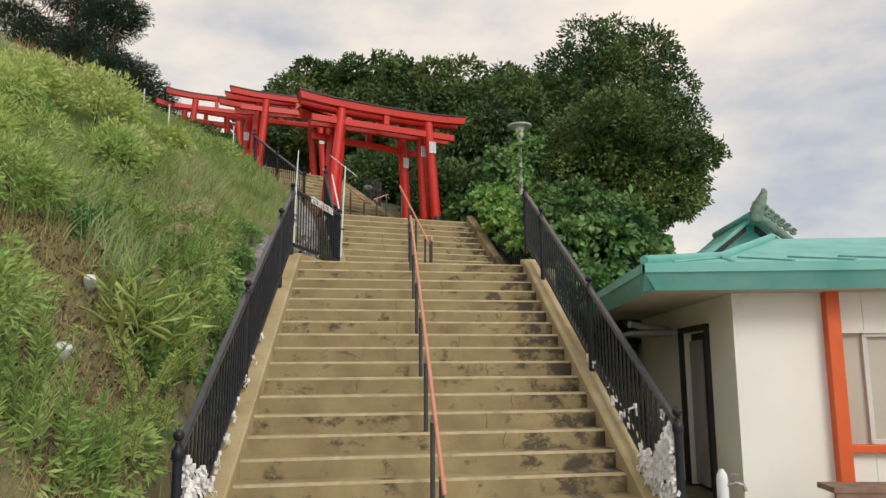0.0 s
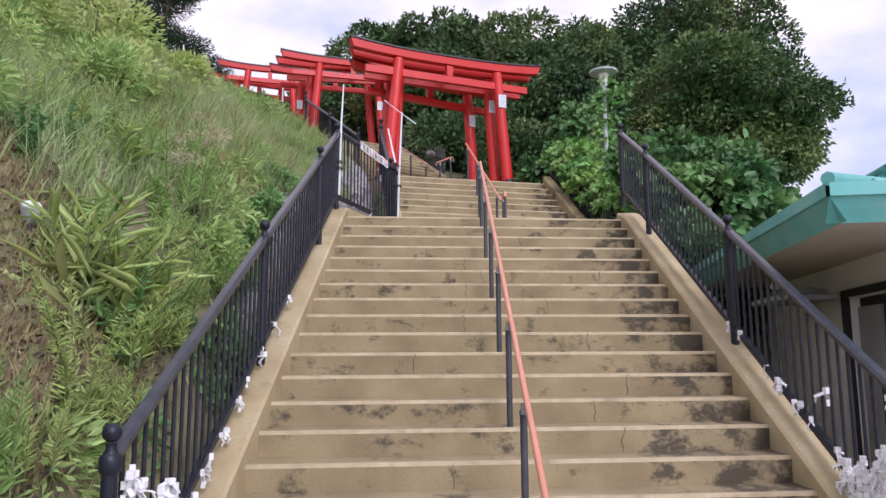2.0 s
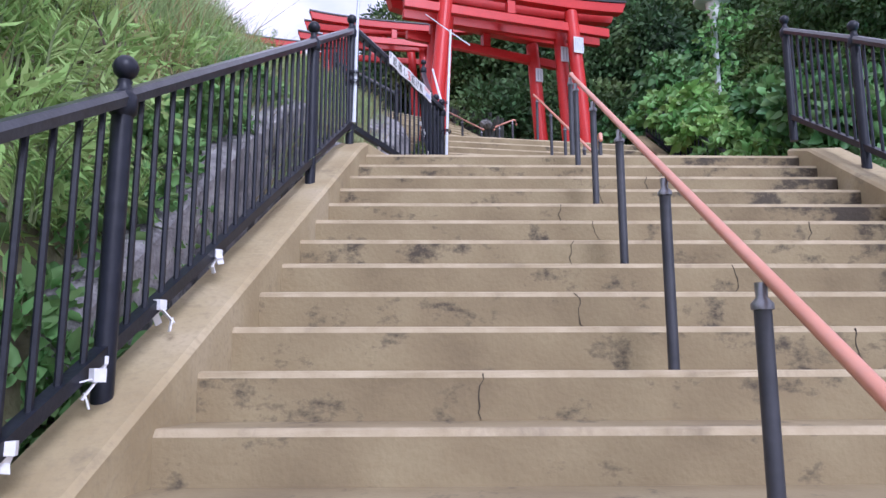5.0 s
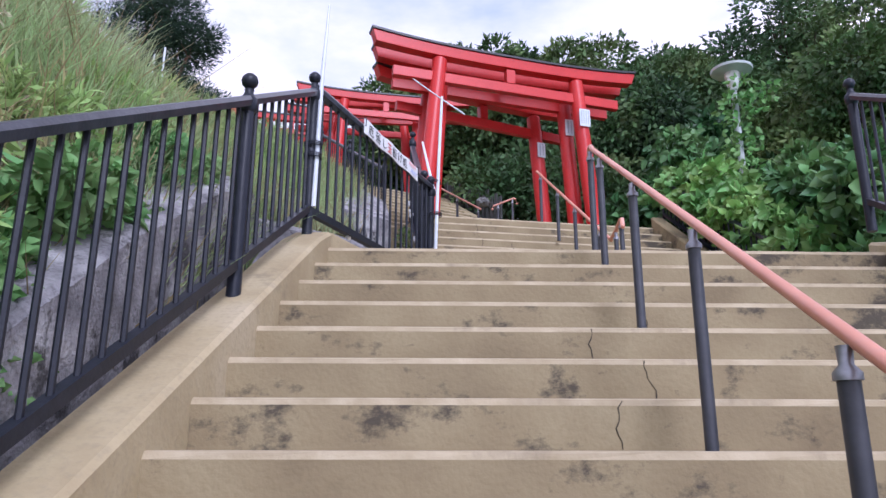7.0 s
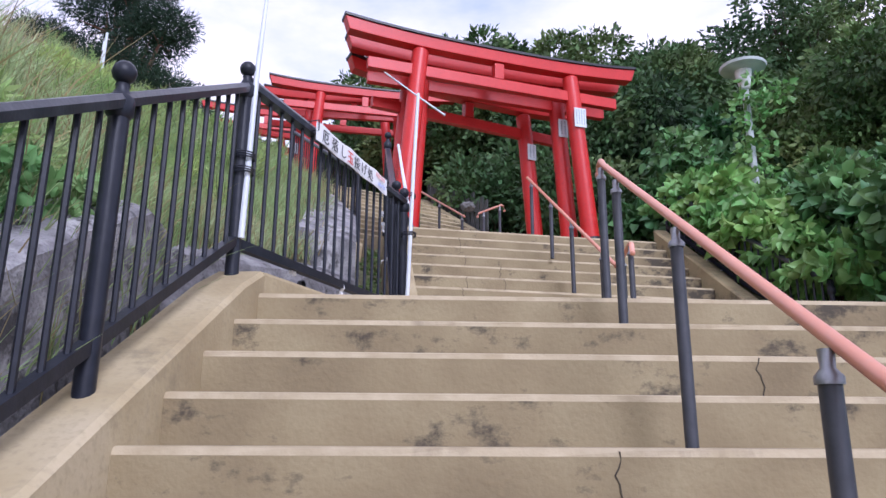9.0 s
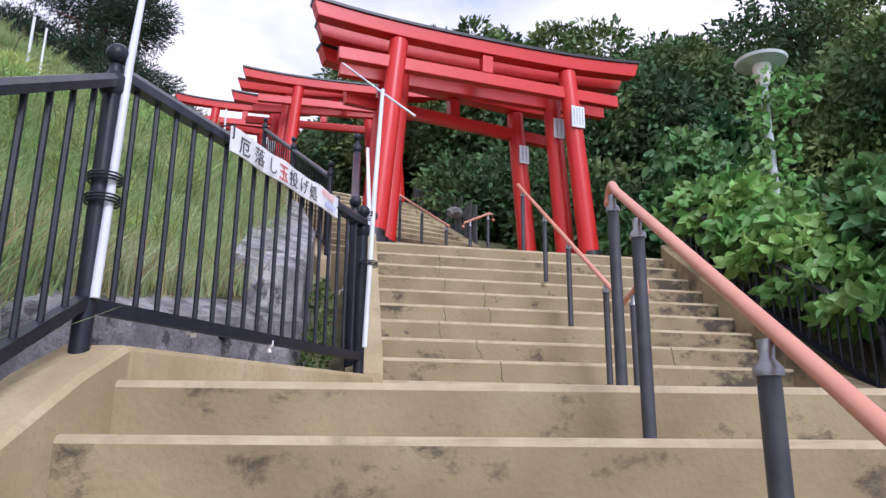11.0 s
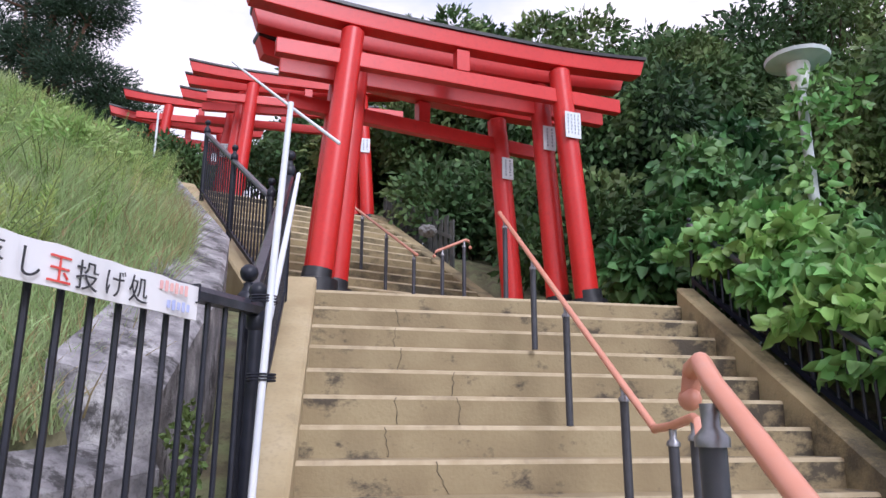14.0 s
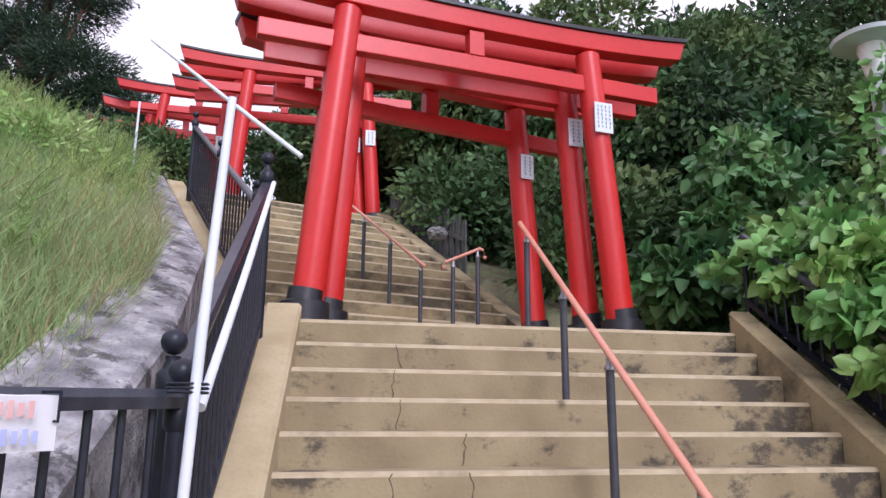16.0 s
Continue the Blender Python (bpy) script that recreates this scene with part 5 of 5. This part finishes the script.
def spike_mesh(seed, stems, h, leaf, spread, arch, mat, per=64):
    """A clump of upright stalks set all round with narrow leaves that shorten to a pointed tip."""
    r = rng_of(seed)
    stem = Shape()
    feet, outs, size = [], [], []
    for k in range(stems):
        a = r.uniform(0, 2 * math.pi)
        q = spread * math.sqrt(r.random())
        hh = h * r.uniform(0.6, 1.0)
        lean = arch * r.uniform(0.5, 1.2) * hh
        foot = Vector((q * math.cos(a), q * math.sin(a), -0.08))
        line = [foot + Vector((lean * t * t * math.cos(a), lean * t * t * math.sin(a), hh * (t - 0.35 * arch * t * t))) for t in (0, 0.25, 0.5, 0.75, 1.0)]
        stem.tube(line, [0.007, 0.006, 0.005, 0.004, 0.002], 4)
        for i in range(per):
            t = 0.1 + 0.9 * (i + r.random()) / per
            c = min(int(t * 4), 3)
            p = line[c].lerp(line[c + 1], t * 4 - c)
            b = i * 2.4 + r.normal(0, 0.3)
            feet.append(p)
            outs.append((math.cos(b) * 1.9, math.sin(b) * 1.9, 1.5 + 1.2 * t))
            size.append(leaf * (1.1 - 0.85 * t ** 2))
    feet, outs, size = np.array(feet), np.array(outs), np.array(size)
    return stem.mesh("stem", M_STEM), leaf_mesh("leaves", mat, feet, outs, size, size * 0.13, 0.2, r, kind="broad")


SPIKES = [spike_mesh(800, 14, 0.85, 0.10, 0.30, 0.12, M_WEED), spike_mesh(801, 10, 0.65, 0.09, 0.26, 0.2, M_WEED_PALE), spike_mesh(802, 16, 0.7, 0.085, 0.36, 0.3, M_WEED),
          spike_mesh(803, 12, 0.75, 0.10, 0.25, 0.7, M_WEED_PALE), spike_mesh(804, 16, 0.6, 0.08, 0.34, 0.6, M_WEED), spike_mesh(805, 12, 0.55, 0.09, 0.3, 0.35, M_WEED_PALE, 60)]
wr = rng_of(77)
SPIKE_NAMES = ("goldenrod_plant", "clump of upright green stalks with narrow leaves")


def spike(x, y, k, scale):
    weed(x, y, k, scale, wr.uniform(0, 6.28), *SPIKE_NAMES, SPIKES)


def bare(x, y):
    return ((x + 3.15) / 0.75) ** 2 + ((y - 2.6) / 0.95) ** 2 < 1


for i in range(95):
    y = wr.uniform(1.0, 9.6)
    x = -2.2 - 3.6 * wr.random() ** 1.5
    if not bare(x, y) and (y < 4.8 or x < -2.45):
        weed(x, y, int((noise2(x, y, 1.3, 1.0) * 1.6 + wr.normal(0, 0.9)) * 2 + 4) % 8, wr.uniform(0.5, 0.9) * (0.6 if y > 4.8 else 1), wr.uniform(0, 6.28))
# tall clumps at the foot, arching ones against the railing, pale drifts higher up
for x, y, k, sc in ((-2.55, 1.55, 0, 0.95), (-2.35, 1.95, 0, 0.8), (-2.85, 1.7, 0, 1.0), (-3.05, 1.3, 2, 1.0), (-2.6, 1.1, 2, 0.9), (-3.4, 1.5, 1, 1.0), (-2.3, 2.3, 1, 0.7), (-3.8, 1.8, 2, 1.0),
                    (-2.35, 3.2, 3, 1.0), (-2.45, 3.55, 3, 1.1), (-2.3, 3.85, 4, 1.0), (-2.55, 4.05, 4, 1.0), (-2.25, 2.85, 5, 0.8), (-2.65, 3.3, 1, 0.8), (-2.25, 4.5, 4, 0.8), (-2.2, 5.0, 4, 0.7),
                    (-2.6, 4.7, 2, 1.0), (-2.8, 5.1, 2, 1.0), (-3.6, 3.6, 3, 0.9), (-4.1, 3.0, 1, 1.0), (-4.3, 3.7, 1, 1.1), (-3.9, 2.4, 5, 1.0), (-4.6, 2.6, 3, 1.0), (-4.2, 4.4, 5, 1.1), (-3.4, 4.3, 5, 0.9)):
    spike(x, y, k, sc)
for i in range(70):
    y = wr.uniform(2.0, 9.5)
    x = -2.25 - 4.2 * wr.random() ** 1.2
    if not bare(x, y) and (y < 4.8 or x < -2.45):
        spike(x, y, int((1, 3, 5, 2, 4)[int(wr.integers(0, 5))]), wr.uniform(0.55, 0.95) * (0.65 if y > 4.8 else 1))
for i in range(44):
    y = wr.uniform(9.5, 20)
    e = np.interp(y, [9.5, 13.6, 17.6, 20], [-2.3, -2.95, -5.2, -7.2])
    x = e - 0.8 - 4.5 * wr.random()
    if i % 2:
        weed(x, y, int(wr.integers(0, 6)), wr.uniform(0.5, 0.9), wr.uniform(0, 6.28))
    else:
        spike(x, y, int(wr.integers(1, 6)), wr.uniform(0.5, 0.8))
for i in range(120):
    y = wr.uniform(9.6, 17.0)
    x = np.interp(y, [9.5, 13.6, 17.6, 20], [-2.3, -2.95, -5.2, -7.2]) - 0.1 - 2.4 * wr.random() ** 1.3
    spike(x, y, int((2, 4, 5, 1)[i % 4]), wr.uniform(0.5, 1.0))
for x, y, k, s_ in ((-2.5, 3.15, 0, 1.0), (-2.35, 3.4, 0, 0.9), (-2.65, 3.6, 1, 0.9), (-3.1, 4.6, 1, 0.55), (-2.9, 4.4, 0, 0.5)):
    weed(x, y, k, s_, x * 9, "strap_leaf_plant", "arching strap-leaved green plant on the bank", STRAPS)

bush("bank_shrub", "feathery olive green shrub leaning over the railing", [(-2.55, 5.3, 2.55, 0.5, 0.6, 0.4), (-3.0, 6.0, 3.0, 0.6, 0.6, 0.4), (-2.4, 4.7, 2.1, 0.4, 0.5, 0.4), (-3.2, 5.2, 3.0, 0.55, 0.55, 0.4)], 9000, 0.11, 25, mat=M_WEED, width=0.2, kind="diamond")
bush("bank_shrub", "feathery olive green shrub on the bank", [(-2.8, 7.2, 3.55, 0.5, 0.5, 0.35), (-3.4, 7.6, 3.85, 0.6, 0.6, 0.35), (-2.65, 6.6, 3.25, 0.35, 0.5, 0.3)], 7500, 0.10, 26, mat=M_WEED, width=0.2, kind="diamond")
bush("bank_shrub", "low green shrub at the foot of the bank", [(-2.5, 1.9, 0.55, 0.45, 0.5, 0.45), (-3.0, 1.4, 0.85, 0.6, 0.6, 0.5), (-2.35, 2.6, 0.8, 0.3, 0.4, 0.35)], 6000, 0.11, 27, mat=M_WEED, width=0.22, kind="diamond")
bush("bank_creeper", "dark green creeper spilling over the wall behind the railing", [(-2.2, 5.0, 1.85, 0.22, 0.5, 0.35), (-2.2, 5.6, 2.4, 0.2, 0.5, 0.2), (-2.2, 6.3, 2.85, 0.2, 0.5, 0.18), (-2.25, 7.1, 3.35, 0.2, 0.4, 0.16), (-2.25, 4.2, 1.3, 0.22, 0.5, 0.4), (-2.25, 3.3, 0.8, 0.2, 0.5, 0.4), (-2.05, 4.6, 1.4, 0.12, 0.5, 0.35), (-2.08, 5.4, 1.95, 0.1, 0.5, 0.25)], 8500, 0.08, 35, mat=M_WEED_DARK, width=0.6, category="creeper", stems=1)
bush("wall_ivy", "small-leaved ivy in the corner below the banner", [(-1.40, 10.03, 3.45, 0.08, 0.1, 0.2), (-1.38, 10.08, 3.75, 0.07, 0.08, 0.18)], 500, 0.035, 36, mat=M_TREE, width=0.7, category="creeper", stems=0)
br = rng_of(61)
for i in range(46):
    y = br.uniform(1.6, 11.5) if i < 26 else br.uniform(1.6, 8.0)
    u = 0.7 + 3.6 * br.random()
    x = np.interp(y, [2, 8, 10.3, 13], [-2.0, -2.1, -1.95, -2.7]) - u - (0.8 if y > 8 else 0)
    if -3.5 < x < -2.5 and 2.2 < y < 3.8:
        continue
    z = float(land(x, y))
    rr = br.uniform(0.3, 0.58) * (0.7 if y > 8 else 1)
    bush("bank_shrub", ("feathery pale green shrub on the grassy bank", "leafy green shrub on the grassy bank", "broad green shrub on the grassy bank")[i % 3],
         [(x, y, z + rr * 0.55, rr, rr, rr * 0.75), (x + br.normal(0, 0.3), y + br.normal(0, 0.3), z + rr * 0.7, rr * 0.6, rr * 0.6, rr * 0.6), (x + br.normal(0, 0.3), y + br.normal(0, 0.3), z + rr * 0.4, rr * 0.6, rr * 0.6, rr * 0.5)],
         2600, 0.095, 700 + i, mat=(M_WEED_PALE, M_WEED, M_WEED_PALE)[i % 3], width=(0.13, 0.2, 0.28)[i % 3], kind="diamond", droop=0.0, stems=2)
bush("hill_shrub", "grey-green shrub on the hill's shoulder", [(-4.6, 14.6, 6.6, 0.8, 0.8, 0.5), (-5.6, 15.4, 7.1, 0.9, 0.9, 0.5), (-6.8, 16.2, 7.7, 1.0, 1.0, 0.6)], 9000, 0.13, 28, mat=M_WEED, width=0.25, kind="diamond")
bush("hill_shrub", "dark green shrub below the far gates", [(-9.6, 22.0, 9.6, 1.0, 1.0, 0.7), (-10.4, 22.8, 10.0, 1.2, 1.2, 0.8), (-12.0, 24.0, 10.8, 1.5, 1.5, 1.1)], 9000, 0.15, 29, mat=M_BACKTREE, width=0.35, kind="diamond")

for x, y, z, rr in ((-6.3, 20.2, 8.7, 0.8), (-7.6, 21.0, 9.1, 0.9), (-5.4, 19.4, 8.3, 0.6), (-8.8, 21.6, 9.5, 0.9)):
    bush("hill_shrub", "dark green shrub beside the upper railing", [(x, y, z, rr, rr, rr * 0.8), (x - 0.5, y + 0.4, z + 0.25, rr * 0.7, rr * 0.7, rr * 0.6)], 5000, 0.13, int(900 + x * 10), mat=M_BACKTREE, width=0.4, kind="diamond", stems=2)


for i, (x, y) in enumerate(((-1.93, 2.6), (-1.9, 3.05), (-1.92, 3.5), (-1.9, 3.9), (-1.93, 4.25))):
    weed(x, y, (6, 1, 7, 0, 6)[i], 0.5 + 0.06 * (i % 3), i * 1.7, label="leafy weed growing up between the railing bars")


def plume(x, y, z, seed):
    """A loose buff flower head on a thin stalk."""
    r = rng_of(seed)
    g = float(land(x, y))
    b = thing("plume_weed", "buff feathery flower head on a thin stalk", "weed", (x, y, g), group="weeds of the bank")
    s = Shape()
    h = z - g
    s.tube([(0, 0, -0.05), (0.03, 0.0, h * 0.6), (0.05, -0.03, h)], [0.008, 0.006, 0.003], 5)
    part("stem", s.mesh("stem", M_STEM), b)
    p, o = shell([(0.05, -0.04, h - 0.01, 0.16, 0.13, 0.07)], 420, r, inner=0.2)
    part("flower_head", leaf_mesh("flower_head", M_PLUME, p, o, 0.035, 0.012, 0.0, r), b)


for i, (x, y, z) in enumerate(((-2.55, 5.3, 3.35), (-2.75, 5.5, 3.4), (-2.9, 5.3, 3.3), (-2.65, 5.8, 3.55), (-3.1, 5.6, 3.45), (-2.6, 4.9, 3.05), (-3.3, 4.6, 3.0), (-3.0, 6.4, 3.9), (-4.0, 6.8, 4.5), (-3.6, 7.6, 4.7))):
    plume(x, y, z, 500 + i)

for x, y, dz in ((-2.74, 2.42, 0.04), (-2.9, 3.25, 0.04)):
    spot_light(x, y, dz, (0.3, -0.42, 0.8))


def stake(x, y, h, label="thin white marker stake in the grass"):
    s = Shape()
    s.tube([(0, 0, -0.15), (0.0, 0.01, h)], [0.016, 0.014], 8)
    thing("marker_stake", label, "stake", (x, y, float(land(x, y))), group="marker stakes", data=s.mesh("marker_stake", M_POLE, True))


stake(-5.55, 9.65, 1.1)
stake(-4.9, 12.0, 1.15)
stake(-6.1, 14.0, 1.2)
stake(-4.4, 16.2, 1.0)
hoop = Shape()
hoop.tube([(0.33 * math.cos(t), 0.0, 0.36 + 0.33 * math.sin(t)) for t in [2 * math.pi * i / 24 for i in range(25)]], 0.012, 6)
thing("wire_hoop", "thin pale wire hoop standing in the grass", "hoop", (-5.85, 10.05, float(land(-5.85, 10.05)) - 0.02), radians(10), data=hoop.mesh("wire_hoop", M_POLE, True))


# ---- picket fence and boulder beside the upper stair ----
def picket_fence():
    a, b = F3 + R3 * 3.5 + D3 * 2.3, F3 + R3 * 3.5 + D3 * 4.6
    base = thing("picket_fence", "grey weathered board fence beside the upper stair", "fence", (*a, 6.1))
    for i in range(15):
        p = (a.lerp(b, i / 14) - a)
        s = Shape()
        h = 0.85 + 0.08 * math.sin(i * 2.7)
        s.box((p.x, p.y, 0.35 + i * 0.075 + h / 2 - 0.3), (0.11, 0.025, h), math.atan2(D3.y, D3.x) + 0.05 * math.sin(i * 5))
        part("board", s.mesh("board", M_WOODSLAT), base)
    s = Shape()
    s.sweep([(0, 0, 0.62), (b.x - a.x, b.y - a.y, 1.65)], [(-0.03, -0.03), (0.03, -0.03), (0.03, 0.03), (-0.03, 0.03)])
    part("rail", s.mesh("rail", M_WOODSLAT), base)


picket_fence()


def boulder(x, y, z, r, seed):
    bm = bmesh.new()
    bmesh.ops.create_icosphere(bm, subdivisions=3, radius=r)
    for v in bm.verts:
        n = noise.noise(v.co * 2.2 / r + Vector((seed, 0, 0))) * 0.28 + noise.noise(v.co * 6 / r + Vector((seed, 3, 0))) * 0.08
        v.co *= 1 + n
        v.co.z *= 0.75
    me = bpy.data.meshes.new("boulder")
    bm.to_mesh(me)
    bm.free()
    me.materials.append(M_STONE)
    thing("boulder", "rough grey stone beside the stair kerb", "stone", (x, y, z), data=me)


boulder(-0.75, 17.3, 6.62, 0.13, 1)
boulder(2.75, 10.3, 3.15, 0.3, 4)


# ---- tied fortune papers ----
def paper_mesh(seed):
    r = rng_of(seed)
    s = Shape()
    s.box((0, 0, 0), (0.022, 0.02, 0.024))
    for sgn in (-1, 1):
        a = r.uniform(0.2, 1.3)
        l = r.uniform(0.03, 0.055)
        m = Matrix.Rotation(r.uniform(0, 6.28), 4, "Z") @ Matrix.Rotation(sgn * a, 4, "Y") @ Matrix.Translation((sgn * l / 2, 0, -0.004)) @ Matrix.Rotation(r.uniform(-0.6, 0.6), 4, "X")
        s.box((0, 0, 0), (l, 0.018, 0.003), m=m)
        m2 = m @ Matrix.Translation((sgn * l * 0.45, 0, -0.008)) @ Matrix.Rotation(sgn * 0.9, 4, "Y")
        s.box((0, 0, 0), (l * 0.6, 0.018, 0.003), m=m2)
    return s.mesh("paper", M_PAPER)


PAPERS = [paper_mesh(300 + i) for i in range(6)]


def paper(x, y, z, r):
    ob = thing("tied_paper", "white folded fortune paper knotted on the railing", "paper strip", (x, y, z), r.uniform(0, 6.28), group="tied fortune papers", data=PAPERS[int(r.integers(0, 6))])
    k = r.uniform(1.0, 1.7)
    ob.scale = (k, k, k)


pr = rng_of(9)
for i in range(200):
    y = 2.69 + 0.75 * pr.random() ** 1.5
    z = max(0.06, nose_z(y) - 0.03) + pr.random() * max(0.08, 0.88 - 1.2 * (y - 2.69))
    paper(2.1 - 0.03 + pr.normal(0, 0.018), y, z, pr)
for i in range(16):
    y = 3.3 + 1.2 * pr.random()
    paper(2.08 + pr.normal(0, 0.012), y, nose_z(y) + 0.04 + pr.random() * 0.05, pr)
for y, z in ((4.92, 0.08), (2.95, 0.75), (3.6, 0.4), (5.15, 0.04)):
    paper(2.08, y, nose_z(y) + z, pr)
for i in range(80):
    y = 2.07 + 0.16 * pr.random()
    paper(-1.745 + 0.03 + pr.normal(0, 0.02), y, 0.12 + 0.78 * pr.random(), pr)
for i in range(34):
    y = 2.25 + 0.5 * pr.random()
    paper(-1.72 + pr.normal(0, 0.02), y, max(0.1, nose_z(y) + 0.2) + 0.42 * pr.random(), pr)
for y in (2.95, 3.1, 3.25, 3.42, 3.5, 3.75, 3.82, 4.0, 4.32, 4.42, 4.74, 5.23):
    paper(-1.72 + pr.normal(0, 0.008), y, nose_z(y) + 0.235 + 0.03 * pr.random(), pr)
paper(-1.60, 8.55, 3.42, pr)
paper(-1.42, 9.1, 3.41, pr)
for k in (2.0, 5.5, 7.2):
    q = U1 + UL * k - UR * 0.27
    paper(q.x, q.y, 3.62 + k * 0.175 + 0.1 * pr.random(), pr)
for k in (5.2, 6.0, 6.5, 7.3, 7.8, 8.1):
    q = U1 + UR * (W2 + 0.28) + UL * k
    paper(q.x, q.y, 3.2 + k * 0.175 + 0.26, pr)


# ---- cracks in the risers: narrow open gaps filled with dirt ----
M_GAP = material("dirt_filled_crack", [(0.045, 0.038, 0.03), (0.09, 0.075, 0.05)], rough=1.0, scale=12, bump=0.2)


def crack(parent, at, across, seed, height=0.16):
    r = rng_of(seed)
    s = Shape()
    a = Vector((*across, 0)).normalized()
    n = Vector((a.y, -a.x, 0))
    off, pts = 0.0, []
    for i in range(8):
        pts.append((off, -height * i / 7, 0.0010 + 0.0018 * r.random()))
        off += r.normal(0.002, 0.009)
    v = []
    for o, z, w in pts:
        c = Vector(at) + a * o + Vector((0, 0, z))
        v += [c - a * w + n * 0.0055, c + a * w + n * 0.0055, c + a * w - n * 0.004, c - a * w - n * 0.004]
    f = []
    for i in range(7):
        for j in range(4):
            f.append((i * 4 + j, i * 4 + (j + 1) % 4, i * 4 + 4 + (j + 1) % 4, i * 4 + 4 + j))
    s.add(v, f)
    part("crack", s.mesh("crack", M_GAP), parent, "dark irregular crack")


for i, (st, x) in enumerate(((6, -0.13), (4, -0.14), (3, 0.16), (7, 0.62), (5, 0.02), (8, -0.2), (2, 0.55), (9, 0.9), (11, 1.1), (12, 0.75), (13, 0.9), (5, 1.3), (10, -0.6), (14, -0.3))):
    crack(flight_1, (x, Y0 - GO1 * st + SKEW * (x - XL) / (XR - XL), ZL - RISE * st - 0.01), (1, SKEW / (XR - XL)), 400 + i)
for i, (st, w) in enumerate(((1, 0.98), (2, 0.85), (3, 0.72), (4, 0.46), (5, 0.55), (5, 0.92), (6, 0.95), (7, 0.62), (8, 0.60), (9, 0.62), (3, 2.3), (1, 0.45), (6, 2.1))):
    q = U1 + UL * (st - 1) + UR * w
    crack(flight_2, (q.x, q.y, 3.15 + RISE * st - 0.01), tuple(UR), 440 + i)


# ---- weep holes of the retaining wall ----
for wx, wy in ((-2.12, 8.62), (-1.78, 9.42)):
    s = Shape()
    n_ = 14
    ring = lambda r_, y_: [(r_ * math.cos(2 * math.pi * i / n_), y_, r_ * math.sin(2 * math.pi * i / n_)) for i in range(n_)]
    v = ring(0.032, -0.02) + ring(0.026, -0.02) + ring(0.026, 0.1) + ring(0.032, 0.1)
    f = []
    for k_ in range(4):
        for i in range(n_):
            f.append((k_ * n_ + i, k_ * n_ + (i + 1) % n_, (k_ + 1) % 4 * n_ + (i + 1) % n_, (k_ + 1) % 4 * n_ + i))
    f.append(tuple(range(2 * n_, 3 * n_)))
    s.add(v, f)
    thing("drain_pipe", "dark round weep pipe set in the concrete wall", "pipe", (wx + 0.005, wy + 0.01, 3.5), radians(67), group="weep pipes", data=s.mesh("drain_pipe", M_KASAGI, True))


# ---- single pieces of the stairs ----
STEP_MATS = [M_STEP, M_NOSE]
for i in range(18):
    y, z = Y0 - GO1 * i, ZL - RISE * i
    part("step", stair_block((XL, y), (XR, y + SKEW), (XL, y + GO1 + 0.05), (XR, y + SKEW + GO1 + 0.05), z, RISE + 0.04, STEP_MATS), flight_1)
for k in range(1, 11):
    l = U1 + UL * (k - 1)
    r = l + UR * W2
    part("step", stair_block(tuple(l), tuple(r), tuple(l + UL * 1.15), tuple(r + UL * 1.15), 3.15 + RISE * k, RISE + 0.04, STEP_MATS), flight_2)
# Upper steps: moss plus the shade of trees and gates, put into the colour.
for k in range(N3):
    l = F3 + D3 * GO3 * k
    r = l + R3 * W3
    part("step", stair_block(tuple(l), tuple(r), tuple(l + D3 * (GO3 + 0.05)), tuple(r + D3 * (GO3 + 0.05)), TOP2 + RISE * (k + 1), RISE + 0.04, [M_MOSS_SHADE, M_NOSE]), flight_3)
